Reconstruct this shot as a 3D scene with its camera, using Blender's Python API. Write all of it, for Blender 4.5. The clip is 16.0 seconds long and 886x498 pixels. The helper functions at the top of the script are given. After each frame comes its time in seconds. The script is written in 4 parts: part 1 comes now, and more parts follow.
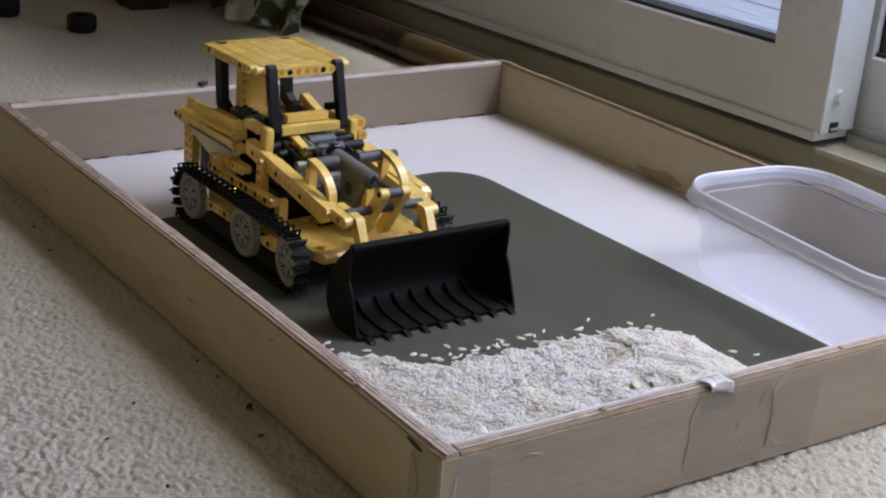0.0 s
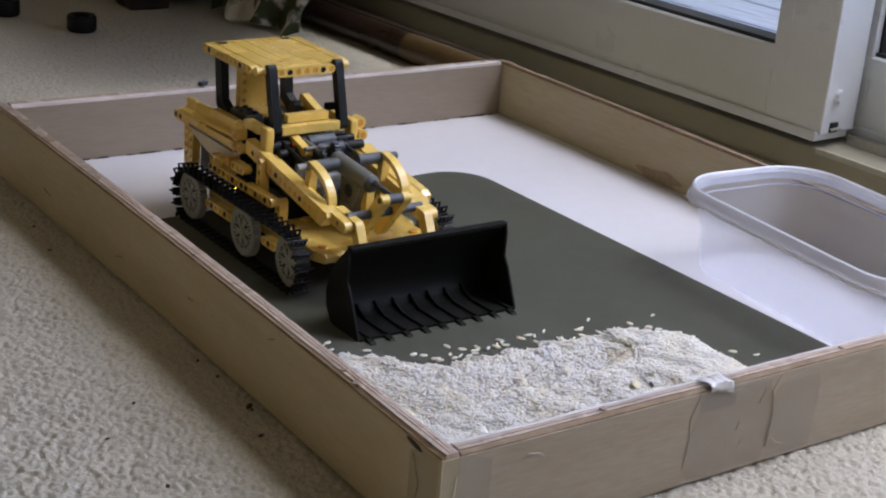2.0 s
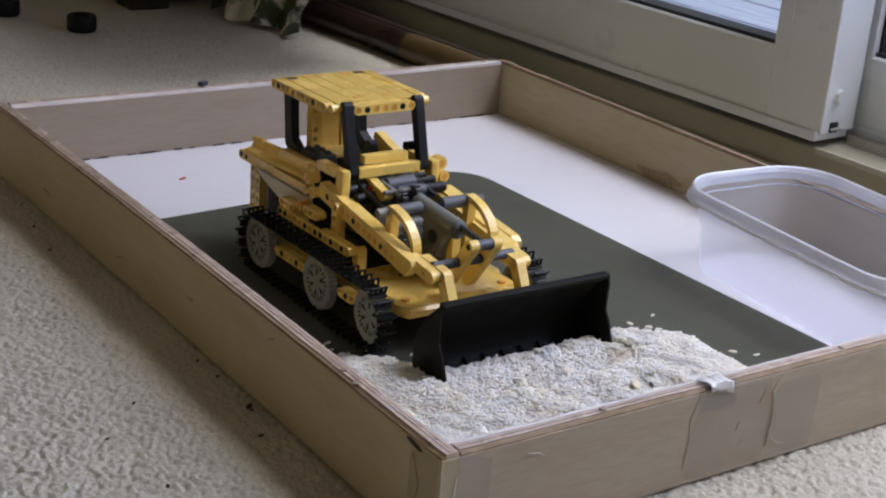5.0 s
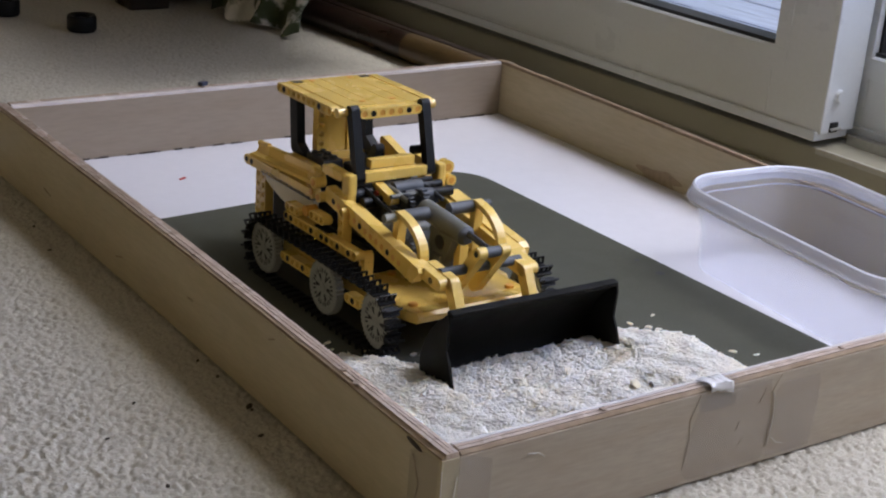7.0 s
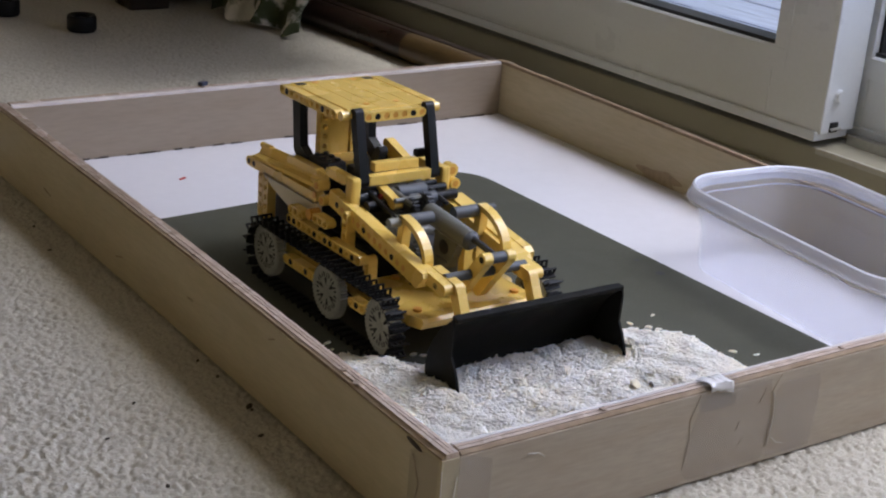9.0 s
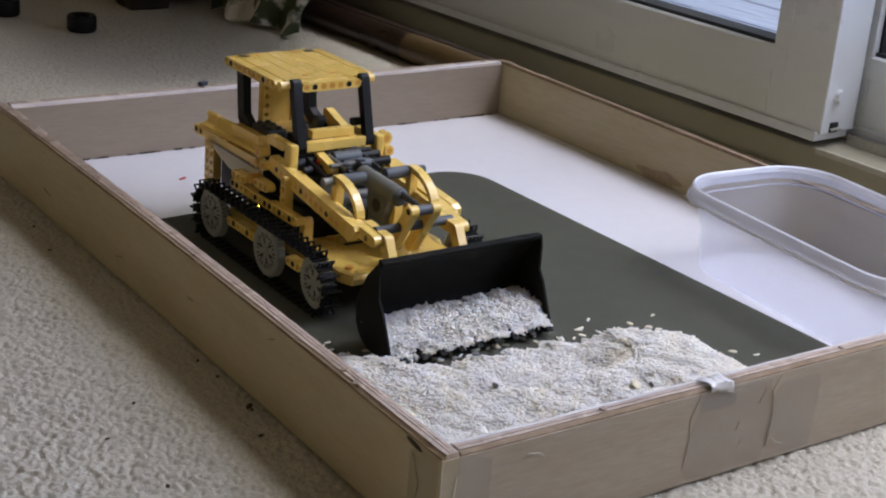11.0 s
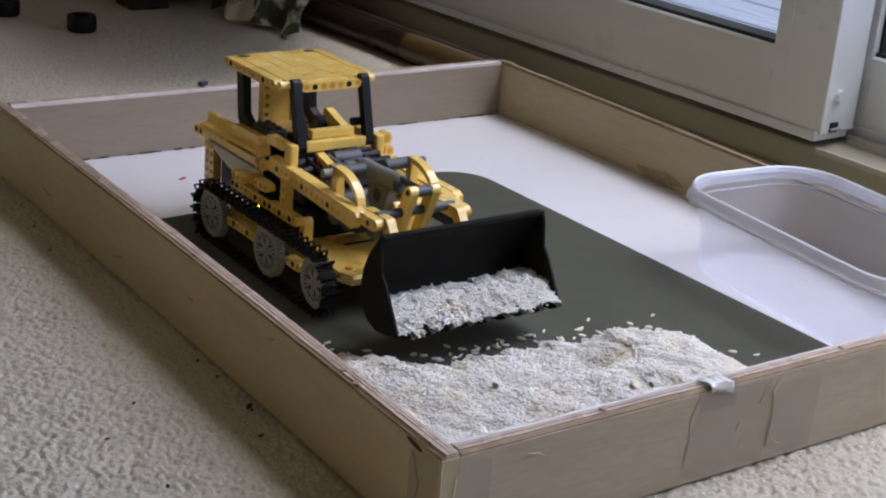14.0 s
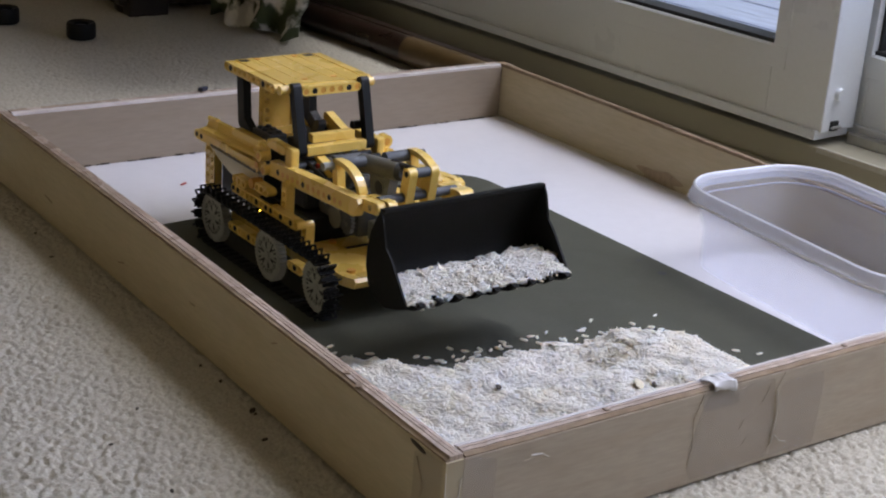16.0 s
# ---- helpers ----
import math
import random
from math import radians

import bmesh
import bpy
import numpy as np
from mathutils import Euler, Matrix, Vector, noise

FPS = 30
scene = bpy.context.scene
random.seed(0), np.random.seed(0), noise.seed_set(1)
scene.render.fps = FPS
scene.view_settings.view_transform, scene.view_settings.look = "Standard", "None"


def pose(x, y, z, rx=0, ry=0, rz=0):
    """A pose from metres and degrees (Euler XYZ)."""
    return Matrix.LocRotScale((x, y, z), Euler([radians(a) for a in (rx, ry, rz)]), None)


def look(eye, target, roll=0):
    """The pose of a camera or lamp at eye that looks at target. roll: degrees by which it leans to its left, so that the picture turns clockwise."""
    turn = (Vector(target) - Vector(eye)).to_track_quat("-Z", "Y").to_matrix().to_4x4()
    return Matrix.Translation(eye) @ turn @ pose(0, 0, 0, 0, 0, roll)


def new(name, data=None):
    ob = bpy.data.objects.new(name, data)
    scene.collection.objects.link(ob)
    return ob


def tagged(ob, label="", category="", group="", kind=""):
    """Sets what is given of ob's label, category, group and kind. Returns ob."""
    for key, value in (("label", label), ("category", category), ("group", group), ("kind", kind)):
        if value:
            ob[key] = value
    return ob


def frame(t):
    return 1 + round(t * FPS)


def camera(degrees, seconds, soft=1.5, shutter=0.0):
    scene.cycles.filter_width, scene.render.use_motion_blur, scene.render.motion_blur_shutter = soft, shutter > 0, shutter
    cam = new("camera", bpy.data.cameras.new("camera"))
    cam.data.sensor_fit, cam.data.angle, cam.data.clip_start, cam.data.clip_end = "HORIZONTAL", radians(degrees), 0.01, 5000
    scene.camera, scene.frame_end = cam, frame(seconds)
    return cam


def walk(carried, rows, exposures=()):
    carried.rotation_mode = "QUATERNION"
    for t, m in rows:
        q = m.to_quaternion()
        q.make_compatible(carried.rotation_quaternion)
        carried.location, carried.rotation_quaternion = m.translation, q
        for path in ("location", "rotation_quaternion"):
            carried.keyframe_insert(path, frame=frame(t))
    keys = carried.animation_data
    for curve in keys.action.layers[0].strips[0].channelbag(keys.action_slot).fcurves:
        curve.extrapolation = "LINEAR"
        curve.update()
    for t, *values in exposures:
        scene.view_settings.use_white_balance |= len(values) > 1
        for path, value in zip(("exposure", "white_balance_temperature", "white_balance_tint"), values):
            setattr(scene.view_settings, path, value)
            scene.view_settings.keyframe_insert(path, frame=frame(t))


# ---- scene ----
# ---- camera ----
cam = camera(33.01, 16.0, soft=2.1)
EYE, AIM = (-0.4349, -0.5882, 0.4665), (0.2209, 0.3227, 0.0413)
SHOT = look(EYE, AIM, 4.69)
SHOT_END = look((-0.43506, -0.58863, 0.46524), (0.21995, 0.32392, 0.04308), 4.04)
walk(cam, [(0, SHOT), (15.9, SHOT), (16.0, SHOT_END)])

# ---- world, lamps, exposure ----
scene.view_settings.exposure = 0.0
world = bpy.data.worlds.new("sky")
scene.world = world
world.use_nodes = True
wn = world.node_tree
sky = wn.nodes.new("ShaderNodeTexSky")
sky.sky_type = "NISHITA"
sky.sun_disc = False
sky.sun_elevation = radians(69)
sky.sun_rotation = radians(108)
wn.links.new(sky.outputs[0], wn.nodes["Background"].inputs[0])
wn.nodes["Background"].inputs[1].default_value = 0.10

# the glass doors stand along a line that leans a little against the tray
DOORWAY = pose(0.757, 0.42, 0, 0, 0, 3.6)


def area(name, m, sx, sy, watts, colour):
    lamp = bpy.data.lights.new(name, "AREA")
    lamp.shape, lamp.size, lamp.size_y, lamp.energy, lamp.color = "RECTANGLE", sx, sy, watts, colour
    ob = new(name, lamp)
    ob.matrix_world = m
    return ob


area("door_daylight", DOORWAY @ pose(0.125, -0.62, 1.05, 0, 90, 0), 1.2, 1.0, 16, (0.68, 0.74, 1.04))
sun = bpy.data.lights.new("overcast_sun", "SUN")
sun.energy, sun.angle, sun.color = 2.1, radians(30), (0.93, 0.935, 1.0)
new("overcast_sun", sun).matrix_world = look((3.0, -0.7, 8), (0, 0, 0))

# ---- materials ----


def mat(name, colour, rough=0.5, metal=0.0, grain=0.0, scale=200.0, bump=0.0, stain=0.0, stain_scale=12.0, tint=None,
        stretch=(1, 1, 1), spread=0.0, coat=0.0, sub=0.0, trans=0.0, ior=1.45, glow=0.0, spec=0.5, wander=0.2):
    m = bpy.data.materials.new(name)
    m.use_nodes = True
    t = m.node_tree
    b = t.nodes["Principled BSDF"]
    b.inputs["Roughness"].default_value, b.inputs["Metallic"].default_value = rough, metal
    b.inputs["Coat Weight"].default_value, b.inputs["IOR"].default_value = coat, ior
    b.inputs["Transmission Weight"].default_value = trans
    b.inputs["Specular IOR Level"].default_value = spec
    if sub:
        b.inputs["Subsurface Weight"].default_value = sub
        b.inputs["Subsurface Radius"].default_value = (0.0020, 0.0017, 0.0013)
        b.inputs["Subsurface Scale"].default_value = 1.0
    if glow:
        b.inputs["Emission Color"].default_value = (*colour, 1)
        b.inputs["Emission Strength"].default_value = glow
    co = t.nodes.new("ShaderNodeTexCoord")
    mp = t.nodes.new("ShaderNodeMapping")
    mp.inputs["Scale"].default_value = stretch
    t.links.new(co.outputs["Object"], mp.inputs[0])

    def tex(s, detail):
        n = t.nodes.new("ShaderNodeTexNoise")
        n.inputs["Scale"].default_value, n.inputs["Detail"].default_value = s, detail
        t.links.new(mp.outputs[0], n.inputs["Vector"])
        return n

    fine, broad = tex(scale, 4), tex(stain_scale, 5)

    def mix(kind, fac, a, c):
        n = t.nodes.new("ShaderNodeMix")
        n.data_type, n.blend_type = "RGBA", kind
        for k, v in ((0, fac), (6, a), (7, c)):
            if hasattr(v, "links"):
                t.links.new(v, n.inputs[k])
            else:
                n.inputs[k].default_value = v if k == 0 else (*v, 1)
        return n.outputs[2]

    def ramp(v, lo, hi, a=0.0, c=1.0):
        n = t.nodes.new("ShaderNodeMapRange")
        n.inputs[1].default_value, n.inputs[2].default_value = lo, hi
        n.inputs[3].default_value, n.inputs[4].default_value = a, c
        t.links.new(v, n.inputs[0])
        return n.outputs[0]

    dark = tint or tuple(c * 0.45 for c in colour)
    col = mix("MIX", ramp(fine.outputs[0], 0.35, 0.7, 0, grain), colour, tuple(c * 0.5 for c in colour))
    col = mix("MIX", ramp(broad.outputs[0], 0.45, 0.75, 0, stain), col, dark)
    if spread:
        info = t.nodes.new("ShaderNodeNewGeometry")
        col = mix("MULTIPLY", ramp(info.outputs["Random Per Island"], 0, 1, 0, spread), col, dark)
    t.links.new(col, b.inputs["Base Color"])
    r = t.nodes.new("ShaderNodeMath")
    r.operation, r.inputs[1].default_value, r.use_clamp = "ADD", rough - wander / 2, True
    t.links.new(ramp(broad.outputs[0], 0.3, 0.7, 0, wander), r.inputs[0])
    t.links.new(r.outputs[0], b.inputs["Roughness"])
    if bump:
        bn = t.nodes.new("ShaderNodeBump")
        bn.inputs["Strength"].default_value, bn.inputs["Distance"].default_value = bump, 0.002
        t.links.new(fine.outputs[0], bn.inputs["Height"])
        t.links.new(bn.outputs[0], b.inputs["Normal"])
    return m


CARPET = mat("carpet_pile", (0.505, 0.468, 0.38), 0.95, grain=0.45, scale=420, bump=0.5, stain=0.25, stain_scale=6, tint=(0.36, 0.32, 0.25))
PLY = mat("plywood_face", (0.415, 0.347, 0.258), 0.6, grain=0.25, scale=60, stretch=(1, 1, 6), bump=0.15, stain=0.35, stain_scale=9, tint=(0.36, 0.27, 0.18))
PLY_BACK = mat("plywood_pinkish", (0.34, 0.272, 0.20), 0.6, grain=0.2, scale=60, stretch=(1, 1, 6), bump=0.1, stain=0.35, stain_scale=9, tint=(0.30, 0.23, 0.16))
PLY_OLIVE = mat("plywood_olive", (0.48, 0.405, 0.255), 0.6, grain=0.2, scale=60, stretch=(1, 1, 6), bump=0.1, stain=0.35, stain_scale=9, tint=(0.38, 0.29, 0.17))
PLY_EDGE = mat("plywood_edge", (0.53, 0.415, 0.325), 0.3, grain=0.5, scale=120, bump=0.2, stain=0.5, stain_scale=25, tint=(0.22, 0.14, 0.09), coat=0.4)
# very pale base colour paints in the bright reflection along the ply edge
PLY_SHEEN = mat("painted_sheen_edge", (0.80, 0.73, 0.69), 0.16, grain=0.25, scale=90, stretch=(1, 1, 1), bump=0.1, stain=0.35, stain_scale=30, tint=(0.34, 0.25, 0.19), coat=0.7)
PLY_DARK = mat("plywood_dark_ply", (0.27, 0.20, 0.14), 0.5, grain=0.4, scale=150, bump=0.2, stain=0.4, stain_scale=30)
PLY_WORN = mat("grimy_ply", (0.29, 0.215, 0.14), 0.8, spec=0.15, grain=0.5, scale=140, bump=0.3, stain=0.7, stain_scale=30, tint=(0.17, 0.115, 0.07))
TAPE = mat("clear_tape", (0.50, 0.44, 0.34), 0.16, grain=0.15, scale=80, bump=0.1, stain=0.5, stain_scale=40, tint=(0.34, 0.28, 0.20), coat=0.6)
TAPE_PALE = mat("fold_highlight", (0.60, 0.55, 0.46), 0.25, grain=0.3, scale=200)
TAPE_LINE = mat("tape_crease", (0.40, 0.32, 0.22), 0.3, grain=0.3, scale=200)
BOARD = mat("white_board", (0.70, 0.685, 0.71), 0.34, wander=0.03, grain=0.06, scale=90, stain=0.04, stain_scale=14, tint=(0.66, 0.63, 0.62))
MAT_GREY = mat("grey_foam", (0.074, 0.075, 0.055), 0.85, spec=0.25, grain=0.25, scale=700, bump=0.12, stain=0.4, stain_scale=22, tint=(0.108, 0.109, 0.088))
# broad warm blotches in the colour imitate light soaking deep into the heap
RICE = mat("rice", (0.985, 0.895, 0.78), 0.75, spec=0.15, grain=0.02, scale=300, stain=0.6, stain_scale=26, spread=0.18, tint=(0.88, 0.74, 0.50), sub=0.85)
YELLOW = mat("yellow_abs", (0.84, 0.575, 0.135), 0.27, grain=0.06, scale=400, stain=0.12, stain_scale=30, tint=(0.72, 0.43, 0.06), coat=0.6)
CREAM = mat("cream_abs", (0.62, 0.55, 0.38), 0.35, grain=0.06, scale=300, stain=0.15, stain_scale=30)
# colour of orange pins; also paints the shaded inside of holes and sockets
ORANGE = mat("pin_and_hole_shade_orange", (0.66, 0.32, 0.05), 0.45, grain=0.1, scale=300)
BLACK = mat("black_abs", (0.006, 0.006, 0.006), 0.42, spec=0.3, grain=0.2, scale=400, stain=0.2)
RUBBER = mat("tread_black", (0.007, 0.007, 0.007), 0.55, spec=0.3, grain=0.2, scale=500)
BUCKET = mat("bucket_black", (0.0092, 0.009, 0.0074), 0.55, spec=0.13, grain=0.3, scale=600, bump=0.1, stain=0.3, stain_scale=40, tint=(0.017, 0.0165, 0.0135))
GREY = mat("light_grey_abs", (0.17, 0.17, 0.15), 0.4, grain=0.1, scale=300, stain=0.2, stain_scale=60)
GEAR = mat("old_grey_abs", (0.31, 0.31, 0.265), 0.5, grain=0.15, scale=300, stain=0.2, stain_scale=60)
BLUEGREY = mat("bluish_grey_abs", (0.085, 0.092, 0.10), 0.5, grain=0.1, scale=300)
DARKGREY = mat("dark_grey_abs", (0.04, 0.041, 0.041), 0.4, grain=0.1, scale=300)
STEEL = mat("rod_dark", (0.10, 0.10, 0.11), 0.25, metal=0.6)
LED = mat("led_glow", (1.0, 0.72, 0.05), 0.3, glow=9.0)
RED = mat("red_plastic", (0.55, 0.06, 0.04), 0.4)
UPVC = mat("white_upvc", (0.71, 0.745, 0.785), 0.34, grain=0.05, scale=200, stain=0.15, stain_scale=8, tint=(0.62, 0.61, 0.57))
SEAL = mat("black_gasket", (0.016, 0.017, 0.018), 0.6, grain=0.2, scale=300)
KERB = mat("painted_sill", (0.30, 0.28, 0.21), 0.5, grain=0.12, scale=80, stain=0.35, stain_scale=7, tint=(0.25, 0.225, 0.16), stretch=(1, .2, 1))
KERB_WORN = mat("worn_paint", (0.42, 0.40, 0.34), 0.4, grain=0.3, scale=120, stain=0.4, stain_scale=30, tint=(0.40, 0.37, 0.29))
ALU = mat("aluminium_track", (0.55, 0.55, 0.53), 0.35, metal=0.8, grain=0.2, scale=200)
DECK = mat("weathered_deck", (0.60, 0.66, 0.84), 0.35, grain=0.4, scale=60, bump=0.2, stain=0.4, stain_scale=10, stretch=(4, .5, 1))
# warm tone of the unseen walls, set to bounce yellow fill light
PLASTER = mat("wall_paint", (0.58, 0.46, 0.26), 0.8, grain=0.05, scale=120, stain=0.1, stain_scale=3)
TUB = mat("frosted_tub", (0.88, 0.90, 0.97), 0.10, stain=0.05)
TUB_RIM = mat("tub_rim", (0.90, 0.92, 0.98), 0.15, coat=0.5, stain=0.05)
TUB_GLINT = mat("tub_glint", (0.92, 0.94, 0.99), 0.15, stain=0.05, coat=0.5)
for m, clear in ((TUB_GLINT, 0.25), (TUB, 0.84), (TUB_RIM, 0.56), (TAPE, 0.92)):
    t = m.node_tree
    see, mx = t.nodes.new("ShaderNodeBsdfTransparent"), t.nodes.new("ShaderNodeMixShader")
    see.inputs[0].default_value = (0.99, 0.99, 1.0, 1)
    mx.inputs[0].default_value = clear
    t.links.new(t.nodes["Principled BSDF"].outputs[0], mx.inputs[1])
    t.links.new(see.outputs[0], mx.inputs[2])
    t.links.new(mx.outputs[0], t.nodes["Material Output"].inputs[0])
# rice lets light through
t = RICE.node_tree
thin, mx = t.nodes.new("ShaderNodeBsdfTranslucent"), t.nodes.new("ShaderNodeMixShader")
thin.inputs[0].default_value = (0.97, 0.90, 0.76, 1)
mx.inputs[0].default_value = 0.22
t.links.new(t.nodes["Principled BSDF"].outputs[0], mx.inputs[1])
t.links.new(thin.outputs[0], mx.inputs[2])
t.links.new(mx.outputs[0], t.nodes["Material Output"].inputs[0])
FABRIC = mat("printed_cotton", (0.80, 0.78, 0.73), 0.9, grain=0.15, scale=500, bump=0.3, stain=3.0, stain_scale=30, tint=(0.06, 0.075, 0.035))
DARKWOOD = mat("dark_varnish", (0.030, 0.020, 0.015), 0.35, grain=0.4, scale=60, stain=0.4)
LEATHER = mat("brown_vinyl", (0.020, 0.010, 0.006), 0.32, grain=0.3, scale=90, bump=0.15, stain=0.7, stain_scale=8, tint=(0.02, 0.012, 0.01))
TAN = mat("tan_vinyl", (0.085, 0.052, 0.019), 0.4, grain=0.3, scale=90, stain=0.6, stain_scale=12, tint=(0.075, 0.045, 0.018))
LITTER = mat("dark_litter", (0.06, 0.045, 0.03), 0.8, grain=0.4, scale=300)
BLUE = mat("blue_plastic", (0.03, 0.035, 0.06), 0.4)
GLASS = mat("pane_glass", (1, 1, 1), 0.0, trans=1.0, ior=1.45)

# ---- mesh helpers ----
U = 0.008


def part(name, bm, material, parent=None, label="", smooth=False, m=None):
    me = bpy.data.meshes.new(name)
    bmesh.ops.recalc_face_normals(bm, faces=bm.faces)
    bm.to_mesh(me)
    bm.free()
    for one in material if isinstance(material, (list, tuple)) else [material]:
        me.materials.append(one)
    if smooth:
        me.polygons.foreach_set("use_smooth", [True] * len(me.polygons))
        me.set_sharp_from_angle(angle=radians(38))
    ob = new(name, me)
    if parent:
        ob.parent = parent
    if m is not None:
        ob.matrix_basis = m
    if label:
        tagged(ob, label)
    return ob


def thing(name, label, category, m=None, group="", kind=""):
    ob = new(name)
    ob.empty_display_size = 0.02
    if m is not None:
        ob.matrix_basis = m
    return tagged(ob, label, category, group, kind)


def add_box(bm, lo, hi, bevel=0.0, m=None):
    c = [(a + b) / 2 for a, b in zip(lo, hi)]
    s = [abs(b - a) for a, b in zip(lo, hi)]
    r = bmesh.ops.create_cube(bm, size=1, matrix=Matrix.Translation(c) @ Matrix.Diagonal((*s, 1)))
    vs = r["verts"]
    if bevel:
        es = {e for v in vs for e in v.link_edges}
        out = bmesh.ops.bevel(bm, geom=list(es), offset=bevel, segments=2, affect="EDGES", profile=0.6)
        vs = list({v for f in out["faces"] for v in f.verts} | {v for v in vs if v.is_valid})
    if m is not None:
        bmesh.ops.transform(bm, matrix=m, verts=vs)
    return vs


def box(lo, hi, bevel=0.0, m=None):
    bm = bmesh.new()
    add_box(bm, lo, hi, bevel, m)
    return bm


def add_rod(bm, a, b, r, seg=16, r2=None):
    a, b = Vector(a), Vector(b)
    d = b - a
    m = Matrix.Translation((a + b) / 2) @ d.to_track_quat("Z", "Y").to_matrix().to_4x4()
    bmesh.ops.create_cone(bm, cap_ends=True, segments=seg, radius1=r, radius2=r if r2 is None else r2, depth=d.length, matrix=m)
    return bm


def rod(a, b, r, seg=16, r2=None):
    return add_rod(bmesh.new(), a, b, r, seg, r2)


def add_prism(bm, pts, y0, y1):
    """An outline of (x, z) points drawn out along y."""
    a = [bm.verts.new((x, y0, z)) for x, z in pts]
    b = [bm.verts.new((x, y1, z)) for x, z in pts]
    n = len(pts)
    fs = [bm.faces.new(a), bm.faces.new(b[::-1])]
    for i in range(n):
        fs.append(bm.faces.new((a[i], b[i], b[(i + 1) % n], a[(i + 1) % n])))
    return fs


def prism(pts, y0, y1):
    bm = bmesh.new()
    add_prism(bm, pts, y0, y1)
    return bm


def add_beam(bm, n, m, hole=0.27, half=0.47, thick=0.49):
    """A studless beam of n holes: along x from the first hole, holes through y; sizes in studs, m in metres."""
    seg = 12
    up = []
    for i in range(n):
        ring = []
        for k in range(seg):
            a = 2 * math.pi * (k + 0.5) / seg
            c, s = math.cos(a), math.sin(a)
            if (i == 0 and c < 0) or (i == n - 1 and c > 0):
                ox, oz = half * c, half * s
            else:
                q = half / max(abs(c), abs(s))
                ox, oz = q * c, q * s
                ox *= 0.5 / half if abs(c) > abs(s) else 1
            side = (c > 0 and i < n - 1 and abs(c) > abs(s) * 0.9) or (c < 0 and i > 0 and abs(c) > abs(s) * 0.9)
            ring.append((c, s, ox, oz, side))
        vs = []
        for c, s, ox, oz, side in ring:
            vs.append([bm.verts.new(m @ Vector(((i + dx) * U, y * U, dz * U))) for dx, y, dz in (
                (ox, -thick, oz), (ox, thick, oz), (hole * 1.2 * c, -thick, hole * 1.2 * s), (hole * 1.2 * c, thick, hole * 1.2 * s),
                (hole * 1.2 * c, -thick + .1, hole * 1.2 * s), (hole * 1.2 * c, thick - .1, hole * 1.2 * s),
                (hole * c, -thick + .1, hole * s), (hole * c, thick - .1, hole * s))])
        for k in range(seg):
            p, q = vs[k], vs[(k + 1) % seg]
            quads = [(p[0], q[0], q[2], p[2]), (p[3], q[3], q[1], p[1]), (p[2], q[2], q[4], p[4]), (p[5], q[5], q[3], p[3]),
                     (p[4], q[4], q[6], p[6]), (p[7], q[7], q[5], p[5]), (p[6], q[6], q[7], p[7])]
            if not (ring[k][4] and ring[(k + 1) % seg][4]):
                quads.append((p[1], q[1], q[0], p[0]))
            for f in quads:
                bm.faces.new(f)
        up.append(vs)
    bmesh.ops.remove_doubles(bm, verts=bm.verts, dist=1e-5)
    return bm


def S(x, y, z, rx=0, ry=0, rz=0):
    """A pose in studs."""
    return pose(x * U, y * U, z * U, rx, ry, rz)


def beam(n, m):
    return add_beam(bmesh.new(), n, m)


def P(x, y, z):
    return Vector((x * U, y * U, z * U))


def sbox(lo, hi, bevel=0.06, m=None):
    return box(P(*lo), P(*hi), bevel * U, m)


# ---- the room ----
def grid_sheet(name, x0, x1, y0, y1, step, height, material, **tags):
    nx, ny = max(2, round((x1 - x0) / step) + 1), max(2, round((y1 - y0) / step) + 1)
    xs, ys = np.linspace(x0, x1, nx), np.linspace(y0, y1, ny)
    gx, gy = np.meshgrid(xs, ys, indexing="ij")
    v = np.stack([gx, gy, height(gx, gy)], -1).reshape(-1, 3)
    i = (np.arange(nx - 1)[:, None] * ny + np.arange(ny - 1)[None]).reshape(-1)
    f = np.stack([i, i + ny, i + ny + 1, i + 1], -1)
    me = bpy.data.meshes.new(name)
    me.from_pydata(v.tolist(), [], f.tolist())
    me.materials.append(material)
    me.polygons.foreach_set("use_smooth", [True] * len(me.polygons))
    return me


def tufts(gx, gy):
    """Loops of pile: a dome for each tuft, some of them pressed down or missing."""
    r = np.random.RandomState(4)
    cell = 0.0036
    nx, ny = int(1.4 / cell) + 4, int(2.0 / cell) + 4
    jx, jy, top = r.rand(nx, ny), r.rand(nx, ny), r.rand(nx, ny) ** 1.5 * 0.0018
    top += (r.rand(nx, ny) < 0.13) * 0.0023
    u, v = (gx + 0.5) / cell + 1, (gy + 0.2) / cell + 1
    iu, iv = u.astype(int), v.astype(int)
    z = np.full(gx.shape, -0.0085)
    for a in (-1, 0, 1):
        for b in (-1, 0, 1):
            p, q = iu + a, iv + b
            d2 = (u - p - jx[p, q]) ** 2 + (v - q - jy[p, q]) ** 2
            z = np.maximum(z, -0.0004 - top[p, q] - 0.0030 * d2)
    z += r.rand(*gx.shape) * 0.0018 - 0.0012
    return z * np.interp(gy, [0.6, 0.85], [1.0, 0.5])


ROOM = (-2.6, 0.757, -2.6, 2.0)
floor = new("floor", grid_sheet("floor", ROOM[0], 0.80, ROOM[2], ROOM[3], 0.05, lambda x, y: 0 * x - 0.009, CARPET))
tagged(floor, "cream loop-pile carpet covering the room floor", "carpet", kind="structure")
pile = new("carpet_pile", grid_sheet("carpet_pile", -0.42, 0.66, -0.16, 1.5, 0.0016, tufts, CARPET))
